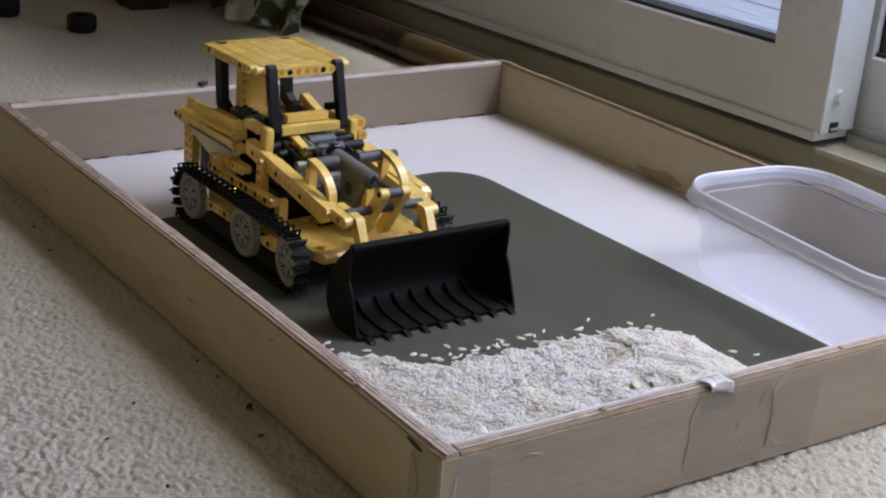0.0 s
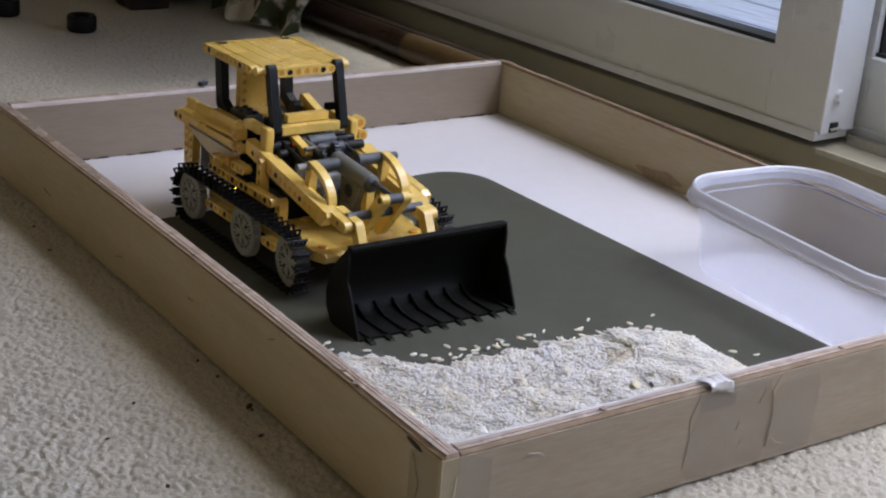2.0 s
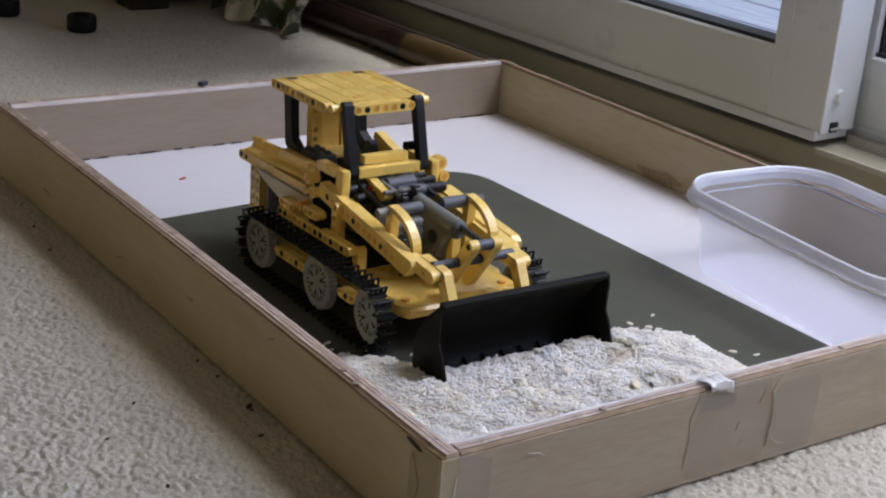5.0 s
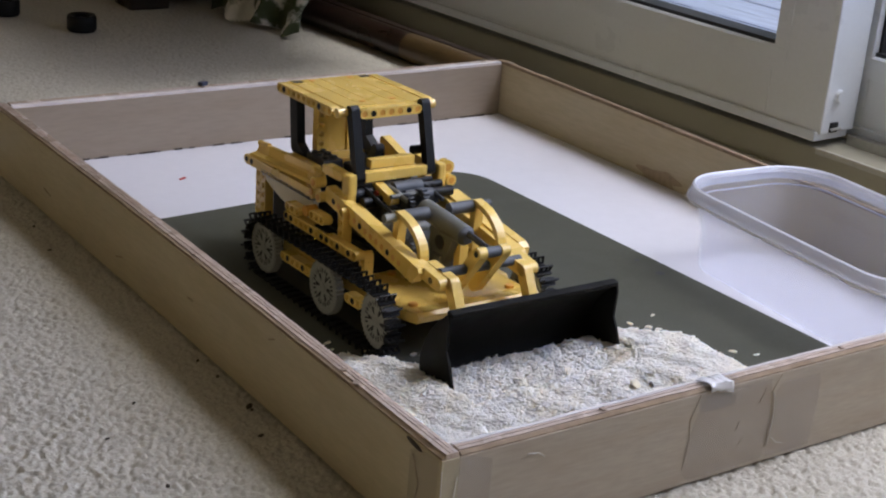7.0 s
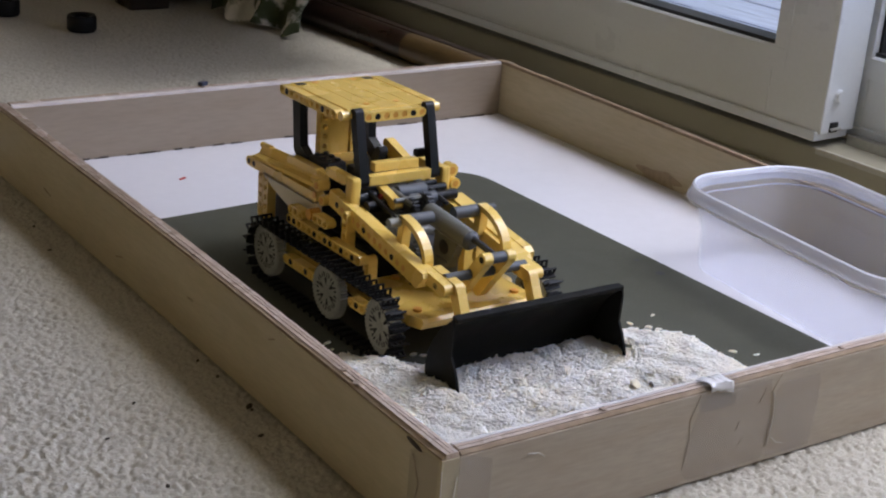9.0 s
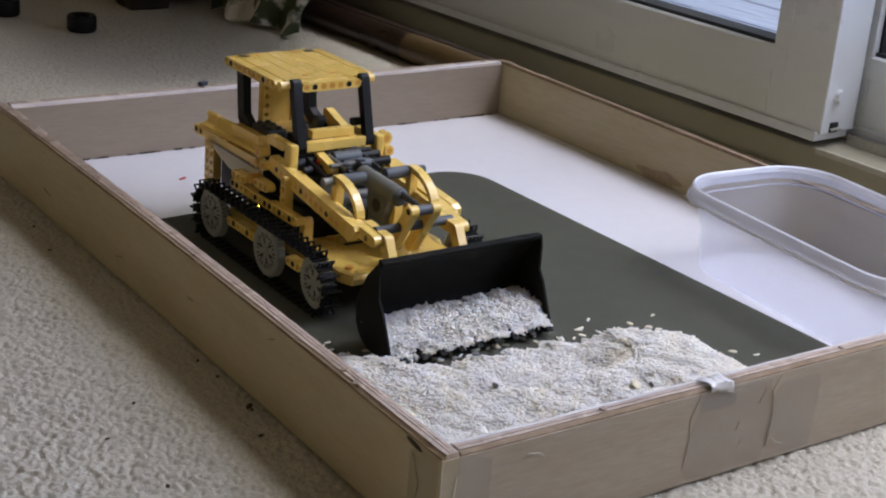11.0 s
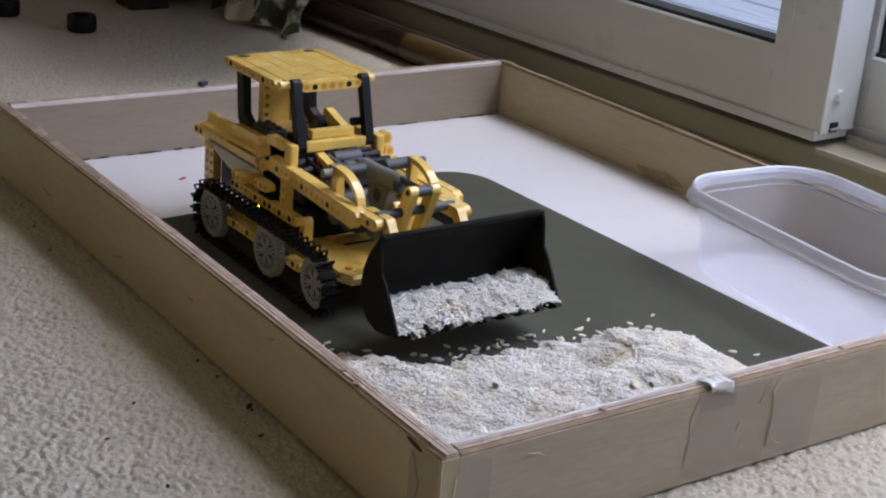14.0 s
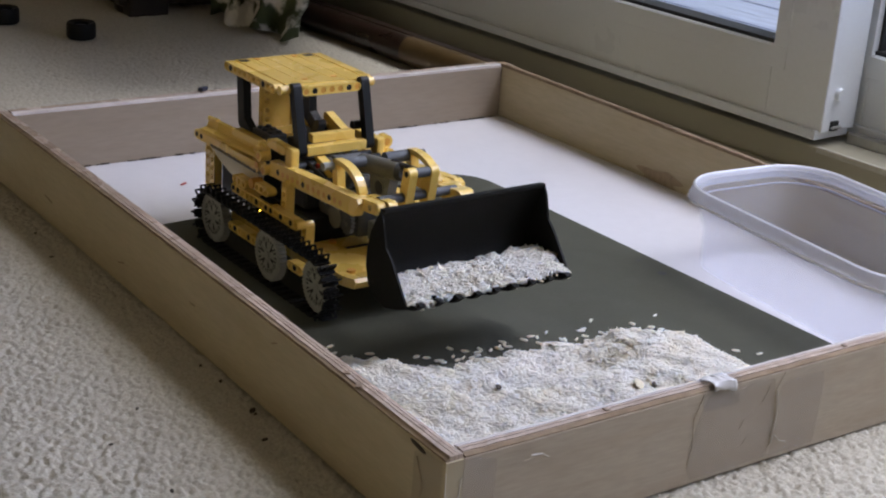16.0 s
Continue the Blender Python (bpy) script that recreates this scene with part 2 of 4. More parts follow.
tagged(pile, "cream loop pile of the carpet, worn and flecked", "carpet", kind="stuff")


# walls and ceiling stay out of view; their colours serve as warm reflectors
def wall(name, lo, hi, paint=PLASTER):
    return tagged(part(name, box(lo, hi), paint), "plain unseen room wall, toned warm to bounce light", "wall", kind="structure")


wall("wall_south", (-2.7, -2.7, -0.01), (0.9, -2.6, 2.4))
wall("wall_north", (-2.7, 2.0, -0.01), (0.9, 2.1, 2.4))
# unseen west wall is brighter, to throw warm light on shaded faces
wall("wall_west", (-2.7, -2.6, -0.01), (-2.6, 2.0, 2.4), mat("warm_bounce_paint", (0.82, 0.64, 0.34), 0.8, grain=0.05, scale=120, stain=0.1, stain_scale=3))
tagged(part("ceiling", box((-2.7, -2.7, 2.4), (0.95, 2.1, 2.5)), mat("warm_bounce_ceiling", (0.56, 0.48, 0.31), 0.9, grain=0.05)),
       "plain unseen ceiling, toned warm to bounce light", "ceiling", kind="structure")
tagged(part("wall_east", box((0.0, 0.80, 0.0), (0.14, 1.75, 2.4)), PLASTER, m=DOORWAY @ pose(0.002, 0, 0)), "plain wall beside the glass doors", "wall", kind="structure")
tagged(part("lintel", box((0.0, -3.0, 2.06), (0.14, 1.6, 2.4)), PLASTER, m=DOORWAY @ pose(0.004, 0, 0)), "plain wall above the glass doors", "wall", kind="structure")

# sill with its tracks
sill = thing("door_sill", "painted raised sill under the sliding doors, scuffed", "door sill", DOORWAY, kind="structure")
part("kerb", box((0, -2.9, -0.01), (0.17, 1.7, 0.040), 0.003), KERB, sill, "scuffed cream painted kerb")
part("skirting", box((-0.007, -2.9, -0.01), (-0.0002, 1.7, 0.010), 0.002), KERB, sill)
part("worn_lip", box((-0.0016, -2.9, 0.0345), (0.0028, -0.004, 0.0412), 0.0012), KERB_WORN, sill, "pale worn edge of the kerb")
for x in (0.046, 0.0545):
    part("track_rail", box((x, -2.9, 0.0396), (x + 0.0030, -0.006, 0.0505), 0.0009), ALU, sill, "dull aluminium rail")
part("track_bed", box((0.0495, -2.9, 0.0398), (0.054, -0.006, 0.0440), 0.0004), ALU, sill)
part("threshold", box((0.063, -2.9, 0.0396), (0.125, 1.7, 0.0463), 0.0015), KERB, sill)


def door_leaf(name, m, y0, y1, thick, label):
    """A sliding leaf: y0 is the free end; rails and stiles about 8 cm wide round a sealed pane."""
    d = thing(name, label, "sliding door", m, kind="structure")
    zb, zt, st = 0.0465, 2.03, 0.0768
    part("stile", box((0, y0, zb + .008), (thick, y0 + st, zt), 0.002), UPVC, d)
    part("stile", box((0, y1 - st, zb + .008), (thick, y1, zt), 0.002), UPVC, d)
    part("bottom_rail", box((0.0003, y0 + st, zb + .008), (thick - .001, y1 - st, 0.131), 0.001), UPVC, d)
    part("drip_strip", box((-0.0045, y0 + 0.004, zb), (thick - .004, y1, zb + 0.0105), 0.0016), UPVC, d)
    part("top_rail", box((0.001, y0 + st, zt - .09), (thick - .001, y1 - st, zt), 0.002), UPVC, d)
    part("glazing_bead", box((-0.0011, y0 + st - .018, 0.1088), (0.004, y1 - st + .018, 0.1318), 0.0009), UPVC, d)
    part("glazing_bead", box((-0.0011, y0 + st - .018, 0.1321), (0.004, y0 + st + .0002, zt - .09), 0.0009), UPVC, d)
    part("glazing_bead", box((-0.0011, y1 - st - .0002, 0.1321), (0.004, y1 - st + .018, zt - .09), 0.0009), UPVC, d)
    part("bead_lip", box((0.0005, y0 + st, 0.1316), (0.0035, y1 - st, 0.1332), 0.0005), UPVC, d)
    part("gasket", box((0.0040, y0 + st, 0.1305), (thick * .5 + .006, y1 - st, 0.1372)), SEAL, d, "black rubber gasket")
    part("gasket", box((0.012, y0 + st, 0.1332), (thick * .5, y0 + st + .002, zt - .09)), SEAL, d)
    part("gasket", box((0.008, y1 - st - .004, 0.1332), (thick * .9, y1 - st - .0003, zt - .09)), SEAL, d)
    g = part("pane", box((thick / 2, y0 + st + .002, 0.1372), (thick / 2 + .004, y1 - st - .004, zt - .09)), GLASS, d, "clear glass pane")
    g.visible_shadow = False
    part("roller", box((thick * .4, y0 + .12, 0.0398), (thick * .6, y0 + .16, zb + .006), .001), SEAL, d, "dark roller under the leaf")
    return d


leaf = door_leaf("door_1", DOORWAY @ pose(0.002, 0, 0), -0.0045, 0.80, 0.0545, "white plastic sliding door leaf with glass pane")
bm = bmesh.new()
add_rod(bm, (0.0195, -0.0095, 0.095), (0.0195, -0.0040, 0.095), 0.0062, 16, 0.0068)
part("buffer", bm, UPVC, leaf, "white round plastic buffer", smooth=True)
part("roller_block", box((0.013, -0.0075, 0.056), (0.024, -0.0040, 0.0665), 0.001), SEAL, leaf, "dark roller block")
part("block_pin", rod((0.012, -0.0085, 0.060), (0.026, -0.0085, 0.060), 0.0016, 10), ALU, leaf, "bright metal pin")
door_leaf("door_2", DOORWAY @ pose(0.066, 0, 0), -1.2, 0.0705, 0.05, "white plastic fixed glass door leaf")

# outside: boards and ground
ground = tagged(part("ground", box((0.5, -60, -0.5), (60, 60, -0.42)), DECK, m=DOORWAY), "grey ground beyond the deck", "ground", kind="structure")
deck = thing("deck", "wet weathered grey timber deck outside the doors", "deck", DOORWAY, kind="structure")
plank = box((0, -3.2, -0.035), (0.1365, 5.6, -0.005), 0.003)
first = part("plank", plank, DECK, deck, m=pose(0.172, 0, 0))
for i in range(1, 34):
    o = new("plank", first.data)
    o.parent, o.matrix_basis = deck, pose(0.172 + i * 0.145, 0.0, 0)
part("joist", box((0.18, -3.2, -0.42), (5.1, 5.6, -0.038)), DARKWOOD, deck)

# ---- the tray ----
TW, TL, TH, TT, TF = 0.594, 0.750, 0.0669, 0.0124, 0.006
tray = thing("wooden_tray", "shallow plywood tray with taped corners on the carpet", "tray")
part("base_board", box((TT, TT, 0.0005), (TW - TT + .0075, TL - TT, TF)), BOARD, tray, "glossy white base board")


def tray_wall(a, b, inward, lab="", bow=0.0, grow=0.0, gloss=PLY_EDGE, face=PLY, edge=PLY_EDGE):
    """A strip of layered ply from a to b; inward is the unit vector to the tray's inside."""
    a, b, n = Vector((*a, 0)), Vector((*b, 0)), Vector((*inward, 0))
    d = (b - a).normalized()
    m = Matrix((d, n, Vector((0, 0, 1)))).transposed().to_4x4()
    m.translation = a
    ln = (b - a).length

    def bent(lo, hi, bev, cuts=12):
        bm = box(lo, hi, bev)
        for k in range(1, cuts):
            bmesh.ops.bisect_plane(bm, geom=bm.verts[:] + bm.edges[:] + bm.faces[:], plane_co=(ln * k / cuts, 0, 0), plane_no=(1, 0, 0))
        for v in bm.verts:
            v.co.y -= grow * (1 - v.co.y / TT)
            v.co.y += bow * math.sin(math.pi * min(1, max(0, v.co.x / ln))) ** (1 if bow > 0 else .6)
        return bm

    w = part("side_wall", bent((0, 0, 0.0), (ln, TT, TH - 0.0032), 0.0004, 40), face, tray, lab, m=m)
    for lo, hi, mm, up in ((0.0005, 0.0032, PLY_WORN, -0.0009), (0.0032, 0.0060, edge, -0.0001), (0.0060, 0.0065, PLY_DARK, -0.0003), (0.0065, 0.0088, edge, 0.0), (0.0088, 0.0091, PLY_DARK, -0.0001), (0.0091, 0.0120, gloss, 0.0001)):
        bm = bent((0.001, lo, TH - 0.0036), (ln - 0.001, hi, TH + up), 0.0, 70)
        for v in bm.verts:
            q = Vector((v.co.x * 90, v.co.y * 150, a.x * 7 + a.y * 5))
            if v.co.z > TH - 0.0010:
                v.co.z -= 0.0013 * (v.co.y < 0.0015 - grow * .5) + 0.0004 * (v.co.y > 0.0115)
                v.co.z += 0.0004 * noise.noise(q) + 0.0005 * min(0, noise.noise(q * .25) + .1)
                v.co.y += 0.0003 * noise.noise(q + Vector((3, 7, 1)))
        part("ply_layer", bm, mm, w, smooth=True)
    return w


tray_wall((0, 0), (0, TL), (1, 0), bow=0.0025, face=PLY_OLIVE)
tray_wall((TW, 0), (TW, TL), (-1, 0), bow=-0.0062, face=PLY_OLIVE, edge=PLY_WORN, gloss=PLY_WORN)
tray_wall((TT, 0), (TW - TT, 0), (0, 1), gloss=PLY_SHEEN)
tray_wall((TT, TL), (TW - TT, TL), (0, -1), gloss=PLY_SHEEN, face=PLY_BACK, grow=0.0045)


def tape_strip(pts, width_dir, m=None, label="clear brown-tinted packing tape, creased"):
    """A wrinkled strip through pts, each with its own half width along width_dir."""
    bm = bmesh.new()
    prev = None
    for (x, y, z, w) in pts:
        p, d = Vector((x, y, z)), Vector(width_dir)
        row = [bm.verts.new(p + d * w * s) for s in (-1, -0.4, 0.3, 1)]
        if prev:
            for i in range(3):
                bm.faces.new((prev[i], prev[i + 1], row[i + 1], row[i]))
        prev = row
    ob = part("tape", bm, TAPE, tray, label, smooth=True)
    mod = ob.modifiers.new("thick", "SOLIDIFY")
    mod.thickness = 0.0003
    return ob


g = 0.0004
tape_strip([(-g, 0.031, 0.030, .027), (-g, 0.022, 0.032, .029), (-g, 0.004, 0.033, .030), (0.001, -g, 0.033, .031), (0.02, -g, 0.033, .030), (0.035, -g, .031, .027)], (0, 0, 1))
tape_strip([(0.226, -g, 0.003, .033), (0.226, -g, 0.012, .038), (0.225, -g, 0.026, .037), (0.227, -g, 0.042, .034), (0.229, -g, 0.056, .031), (0.230, -g, TH - .006, .029)], (1, 0, 0))
tape_strip([(0.212, -g * 1.6, 0.050, .015), (0.211, -g * 1.6, TH - .002, .017), (0.212, 0.002, TH + .0014, .016), (0.214, 0.010, TH + .0012, .014), (0.214, 0.0130, TH - .003, .012)], (1, 0, 0))
tape_strip([(0.284, -g * 1.7, 0.003, .021), (0.285, -g * 1.7, 0.030, .022), (0.286, -g * 1.7, 0.050, .021), (0.287, -g * 1.7, 0.056, .018)], (1, 0, 0))
for pts in (((0.188, .012), (0.191, .030), (0.189, .047), (0.196, .064)), ((0.222, .058), (0.232, .060), (0.240, .055)), ((0.262, .010), (0.264, .034), (0.261, .052), (0.268, .063)), ((0.055, .052), (0.066, .053), (0.074, .050)), ((0.250, .046), (0.2535, .052), (0.2545, .056)), ((0.232, .030), (0.234, .036)), ((0.236, .018), (0.239, .022))):
    bm = bmesh.new()
    for (x0, z0), (x1, z1) in zip(pts, pts[1:]):
        add_rod(bm, (x0, -.0006, z0), (x1, -.0005, z1), .00025, 5)
    part("tape_crease", bm, TAPE_LINE, tray, "brownish crease in the tape")
for pts in (((.020, .004), (.024, .022), (.021, .040), (.028, .055)),):
    bm = bmesh.new()
    for (y0, z0), (y1, z1) in zip(pts, pts[1:]):
        add_rod(bm, (-.0006, y0, z0), (-.0006, y1, z1), .0004, 5)
    part("tape_crease", bm, TAPE_LINE, tray)
# pale lines along folds and corner paint in the tape's highlights
for pts in (((-.0003, -.0005, .003), (-.0004, -.0006, .024), (.0002, -.0008, .040), (-.0002, -.0005, .058)), ((.010, -.0007, .006), (.0085, -.0007, .030), (.0105, -.0007, .052)), ((-.0006, .006, .006), (-.0007, .0045, .020), (-.0006, .006, .034)),
            ((.060, -.0006, .0545), (.068, -.0007, .0535), (.073, -.0006, .0500)), ((.2635, -.0007, .012), (.2655, -.0007, .034), (.2625, -.0007, .051)), ((.2660, -.0006, .018), (.272, -.0007, .012), (.279, -.0006, .010))):
    bm = bmesh.new()
    for a, b in zip(pts, pts[1:]):
        add_rod(bm, a, b, .00035, 5)
    part("fold_highlight", bm, TAPE_PALE, tray, "pale line painted as a highlight along a tape fold")
bm = bmesh.new()
bmesh.ops.create_icosphere(bm, subdivisions=2, radius=1, matrix=pose(-.0001, .028, TH - .0055, 8, 0, 0) @ Matrix.Diagonal((.0006, .0085, .0018, 1)))
part("knot_hole", bm, LITTER, tray, "dark chipped knot below the edge", smooth=True)
random.seed(8)
for k in range(4):
    y, z = random.uniform(.08, .62), random.uniform(.015, .055)
    part("scratch", box((-.0004, -.004 - .004 * (k % 3), -.0004), (.0006, .004, .0004), 0, pose(.0025 * math.sin(math.pi * y / TL), y, z, random.uniform(-30, 30), 0, 0)), PLY_WORN, tray)
# brown water stain on the inner face by the tub
bm = bmesh.new()
vs = [bm.verts.new((TW - TT + .0056, .468 + .030 * math.cos(a) * (1 + .25 * math.sin(5 * a)), TF + .006 + .0085 * math.sin(a) * (1 + .3 * math.sin(3 * a + 1)))) for a in [i * math.pi / 14 for i in range(28)]]
bm.faces.new(vs)
o = part("stain", bm, mat("water_stain", (0.36, 0.27, 0.16), 0.6, grain=0.5, scale=150, stain=0.6, stain_scale=60, tint=(0.40, 0.32, 0.2)), tray, "brown water stain")
o.modifiers.new("thick", "SOLIDIFY").thickness = 0.0003
# loose flap of tape on the front edge
bm = bmesh.new()
prev = None
for i in range(13):
    u = i / 12
    row = []
    for k in range(7):
        v = k / 6
        y = .0095 - .0135 * v - .003 * u * v
        drop = max(0, -y - .0005)
        q = Vector((u * 4, v * 3, .5))
        row.append(bm.verts.new((.199 + .019 * u + .005 * v + .002 * noise.noise(q * 1.4), max(y, -.0012 - .0006 * v), TH + .0016 + .0022 * abs(noise.noise(q)) - drop * 1.3)))
    if prev:
        for k in range(6):
            bm.faces.new((prev[k], row[k], row[k + 1], prev[k + 1]))
    prev = row
part("tape_flap", bm, mat("torn_tape", (0.66, 0.64, 0.62), 0.3, coat=0.5), tray, "torn pale tape flap", smooth=True).modifiers.new("thick", "SOLIDIFY").thickness = 0.0003

# dirt along the wall's foot and knots on the edges
random.seed(5)
for (x, y, z, sx, sy, sz) in ((0.004, 0.10, TH, .006, .004, .0008), (0.006, 0.118, TH, .003, .004, .0008), (0.005, 0.33, TH, .003, .003, .0007), (0.120, 0.006, TH, .004, .003, .0007),
                              (0.330, 0.006, TH, .004, .003, .0007), (0.21, TL - .006, TH, .006, .004, .0012), (TW - .006, TL - .02, TH, .006, .008, .0008)):
    part("knot", box((-sx / 2, -sy / 2, 0), (sx / 2, sy / 2, sz), sz * .3, pose(x, y, z, 0, 0, random.uniform(0, 90))), PLY_DARK, tray)
bm = bmesh.new()
for i in range(46):
    x = 0.07 + random.random() * .5
    s = random.uniform(.001, .0028)
    add_box(bm, (x, TL - TT - .0016, TF), (x + s * 3, TL - TT + .0002, TF + s * .5), 0)
tagged(part("grime", bm, LITTER, tray, "dark grime in the back joint"), kind="stuff")

# ---- grey mat ----
def rounded_outline(x0, x1, y0, y1, r, seg=8):
    out = []
    for cx, cy, a0 in ((x1 - r, y0 + r, -90), (x1 - r, y1 - r, 0), (x0 + r, y1 - r, 90), (x0 + r, y0 + r, 180)):
        for k in range(seg + 1):
            a = radians(a0 + 90 * k / seg)
            out.append((cx + r * math.cos(a), cy + r * math.sin(a)))
    return out


def slab(outline, z0, z1):
    bm = bmesh.new()
    a = [bm.verts.new((x, y, z0)) for x, y in outline]
    b = [bm.verts.new((x, y, z1)) for x, y in outline]
    bm.faces.new(a[::-1]), bm.faces.new(b)
    for i in range(len(a)):
        j = (i + 1) % len(a)
        bm.faces.new((a[i], a[j], b[j], b[i]))
    return bm


Z0 = TF + 0.003
foam = thing("grey_mat", "thin dark grey foam mat with rounded corners", "mat", pose(0, 0, 0))
part("sheet", slab([(x - .026 * (y - .3), y + .075 * (x - .40) * max(0, y - .3) / .27) for x, y in rounded_outline(0.020, 0.4300, 0.018, 0.575, 0.045)], TF + .0002, Z0), MAT_GREY, foam)
for x, y, r in ((0.4145, 0.3023, .0022), (0.4129, 0.2703, .0040)):
    bm = bmesh.new()
    bmesh.ops.create_circle(bm, cap_ends=True, segments=12, radius=r, matrix=pose(x, y, Z0 + .0003))
    part("punched_hole", bm, SEAL, foam, "small dark hole")

# ---- clear tub ----
def tub_ring(cx, cy, hx, hy, r, z, seg=7):
    return [(cx + x, cy + y, z) for x, y in rounded_outline(-hx, hx, -hy, hy, r, seg)]


def tub_shell(rings, closed_bottom=True):
    bm = bmesh.new()
    rows = [[bm.verts.new(p) for p in ring] for ring in rings]
    n = len(rows[0])
    for a, b in zip(rows, rows[1:]):
        for i in range(n):
            bm.faces.new((a[i], a[(i + 1) % n], b[(i + 1) % n], b[i]))
    if closed_bottom:
        bm.faces.new(rows[0][::-1]), bm.faces.new(rows[-1])
    return bm


tub = thing("plastic_tub", "clear frosted plastic food tub without lid, on the board", "tub", pose(0.5090, 0.162, TF + .0005, 0, 0, -4.4))
HX, HY, ZT = 0.0765, 0.134, 0.0742
prof = [(.80, 0), (.84, .002), (.86, .010), (.87, .036), (.91, .044), (.945, .062), (.955, ZT)]
outer = [tub_ring(0, 0, HX * k + (1 - k) * -.0, HY - HX * (1 - k), .044 * k, z) for k, z in prof]
inner = [tub_ring(0, 0, HX * k - .0011, HY - HX * (1 - k) - .0011, .044 * k, max(z, .0012)) for k, z in prof[::-1]]
part("bowl", tub_shell(outer + inner), TUB, tub, smooth=True)
rp = [(.962, ZT - .009), (1.045, ZT - .0115), (1.055, ZT - .0095), (1.025, ZT - .001), (1.00, ZT + .001), (.98, ZT - .0005), (.957, ZT - .003)]
rings = [tub_ring(0, 0, HX * k, HY - HX * (1 - k), .044 * k + .002, z) for k, z in rp]
bm = tub_shell(rings + [rings[0]], False)
bmesh.ops.remove_doubles(bm, verts=bm.verts, dist=1e-6)
# thin ring at the lid step also paints the second highlight line
rs_ = [tub_ring(0, 0, HX * k, HY - HX * (1 - k), .044 * k, z) for k, z in ((.938, ZT - .0135), (.925, ZT - .0128), (.922, ZT - .0138), (.936, ZT - .0148))]
step = tub_shell(rs_ + [rs_[0]], False)
bmesh.ops.remove_doubles(step, verts=step.verts, dist=1e-6)
part("lid_step", step, TUB_RIM, tub, "moulded step drawn as a thin milky highlight line", smooth=True)
# nearly opaque whitish rings paint the bright glints along the rim
for nm, ring in (("rim_bead", ((1.0, ZT + .0018), (.985, ZT + .0006), (1.0, ZT - .0004), (1.018, ZT + .0006))), ("rim_edge", ((1.052, ZT - .0088), (1.040, ZT - .0100), (1.052, ZT - .0116), (1.062, ZT - .0102)))):
    bead = [tub_ring(0, 0, HX * k, HY - HX * (1 - k), .044 * k + .002, z) for k, z in ring]
    b2 = tub_shell(bead + [bead[0]], False)
    bmesh.ops.remove_doubles(b2, verts=b2.verts, dist=1e-6)
    part(nm, b2, TUB_GLINT, tub, "whitish bead that paints the bright glint along the rim", smooth=True)
part("rim", bm, TUB_RIM, tub, "thick milky plastic rim", smooth=True)

# ---- things at the back of the room ----
def wheel_tyre(x, y, d, w):
    o = thing("rubber_ring", "small black ribbed rubber ring lying on the carpet", "rubber ring", pose(x, y, 0.0), group="rings on the carpet")
    bm = bmesh.new()
    R = d / 2
    pr = [(R * .55, .002), (R * .9, 0), (R, .003), (R, w - .003), (R * .9, w), (R * .55, w - .002)]
    seg = 28
    rows = [[bm.verts.new((r * math.cos(2 * math.pi * i / seg), r * math.sin(2 * math.pi * i / seg), z)) for r, z in pr] for i in range(seg)]
    for i in range(seg):
        a, b = rows[i], rows[(i + 1) % seg]
        for k in range(len(pr)):
            k2 = (k + 1) % len(pr)
            bm.faces.new((a[k], b[k], b[k2], a[k2]))
    part("tread", bm, RUBBER, o, smooth=True)
    bm = bmesh.new()
    bmesh.ops.create_cone(bm, cap_ends=True, segments=20, radius1=R * .56, radius2=R * .56, depth=w * .5, matrix=pose(0, 0, w / 2))
    part("hub", bm, RUBBER, o)
    return o


wheel_tyre(0.2895, 1.271, 0.0385, 0.0215)
wheel_tyre(0.2265, 1.385, 0.0385, 0.0215)

roll = thing("rolled_mat", "dark brown rolled vinyl mat lying by the sill", "rolled mat", pose(0.628, 1.02, 0.0185, 0, 0, 4.6))
part("roll", rod((0, -0.24, 0), (0, 0.30, 0), 0.0185, 28), LEATHER, roll, smooth=True)
part("band", rod((0, -0.19, 0.0003), (0, -0.02, 0.0003), 0.0189, 28), TAN, roll, "tan worn patch", smooth=True)
part("flap", box((0.006, -0.24, 0.0150), (0.020, 0.30, 0.0190), .002), LEATHER, roll)
bm = bmesh.new()
for k in range(5):
    add_rod(bm, (0, .3, 0), (0, .302 + .0005 * k, 0), .017 - .003 * k, 20)
part("roll_end", bm, DARKWOOD, roll)

cloth = thing("printed_cloth", "pale cotton cloth with green print hanging to the floor", "cloth", pose(0.556, 1.262, 0, 0, 0, -52))
bm = bmesh.new()
prev = None
for i in range(41):
    s = i / 40
    row = []
    for k in range(17):
        h = k / 16
        amp = .014 * (1 - .5 * h)
        row.append(bm.verts.new((-.085 + .17 * s + .004 * math.sin(9 * h + 5 * s), amp * math.sin(19 * s + 1.2 * h) + .07 * h - .03 * s - .05 * s * (1 - h), .004 + .20 * h + .006 * math.sin(14 * s) * (1 - h))))
        crease = Vector((s * 5, h * 5, 2))
        row[-1].co.y += .022 * noise.noise(crease) + .010 * noise.noise(crease * 2.3)
        row[-1].co.x += .010 * noise.noise(crease * 1.7)
    if prev:
        for k in range(16):
            bm.faces.new((prev[k], row[k], row[k + 1], prev[k + 1]))
    prev = row
c = part("drape", bm, FABRIC, cloth, smooth=True)
c.modifiers.new("thick", "SOLIDIFY").thickness = 0.002

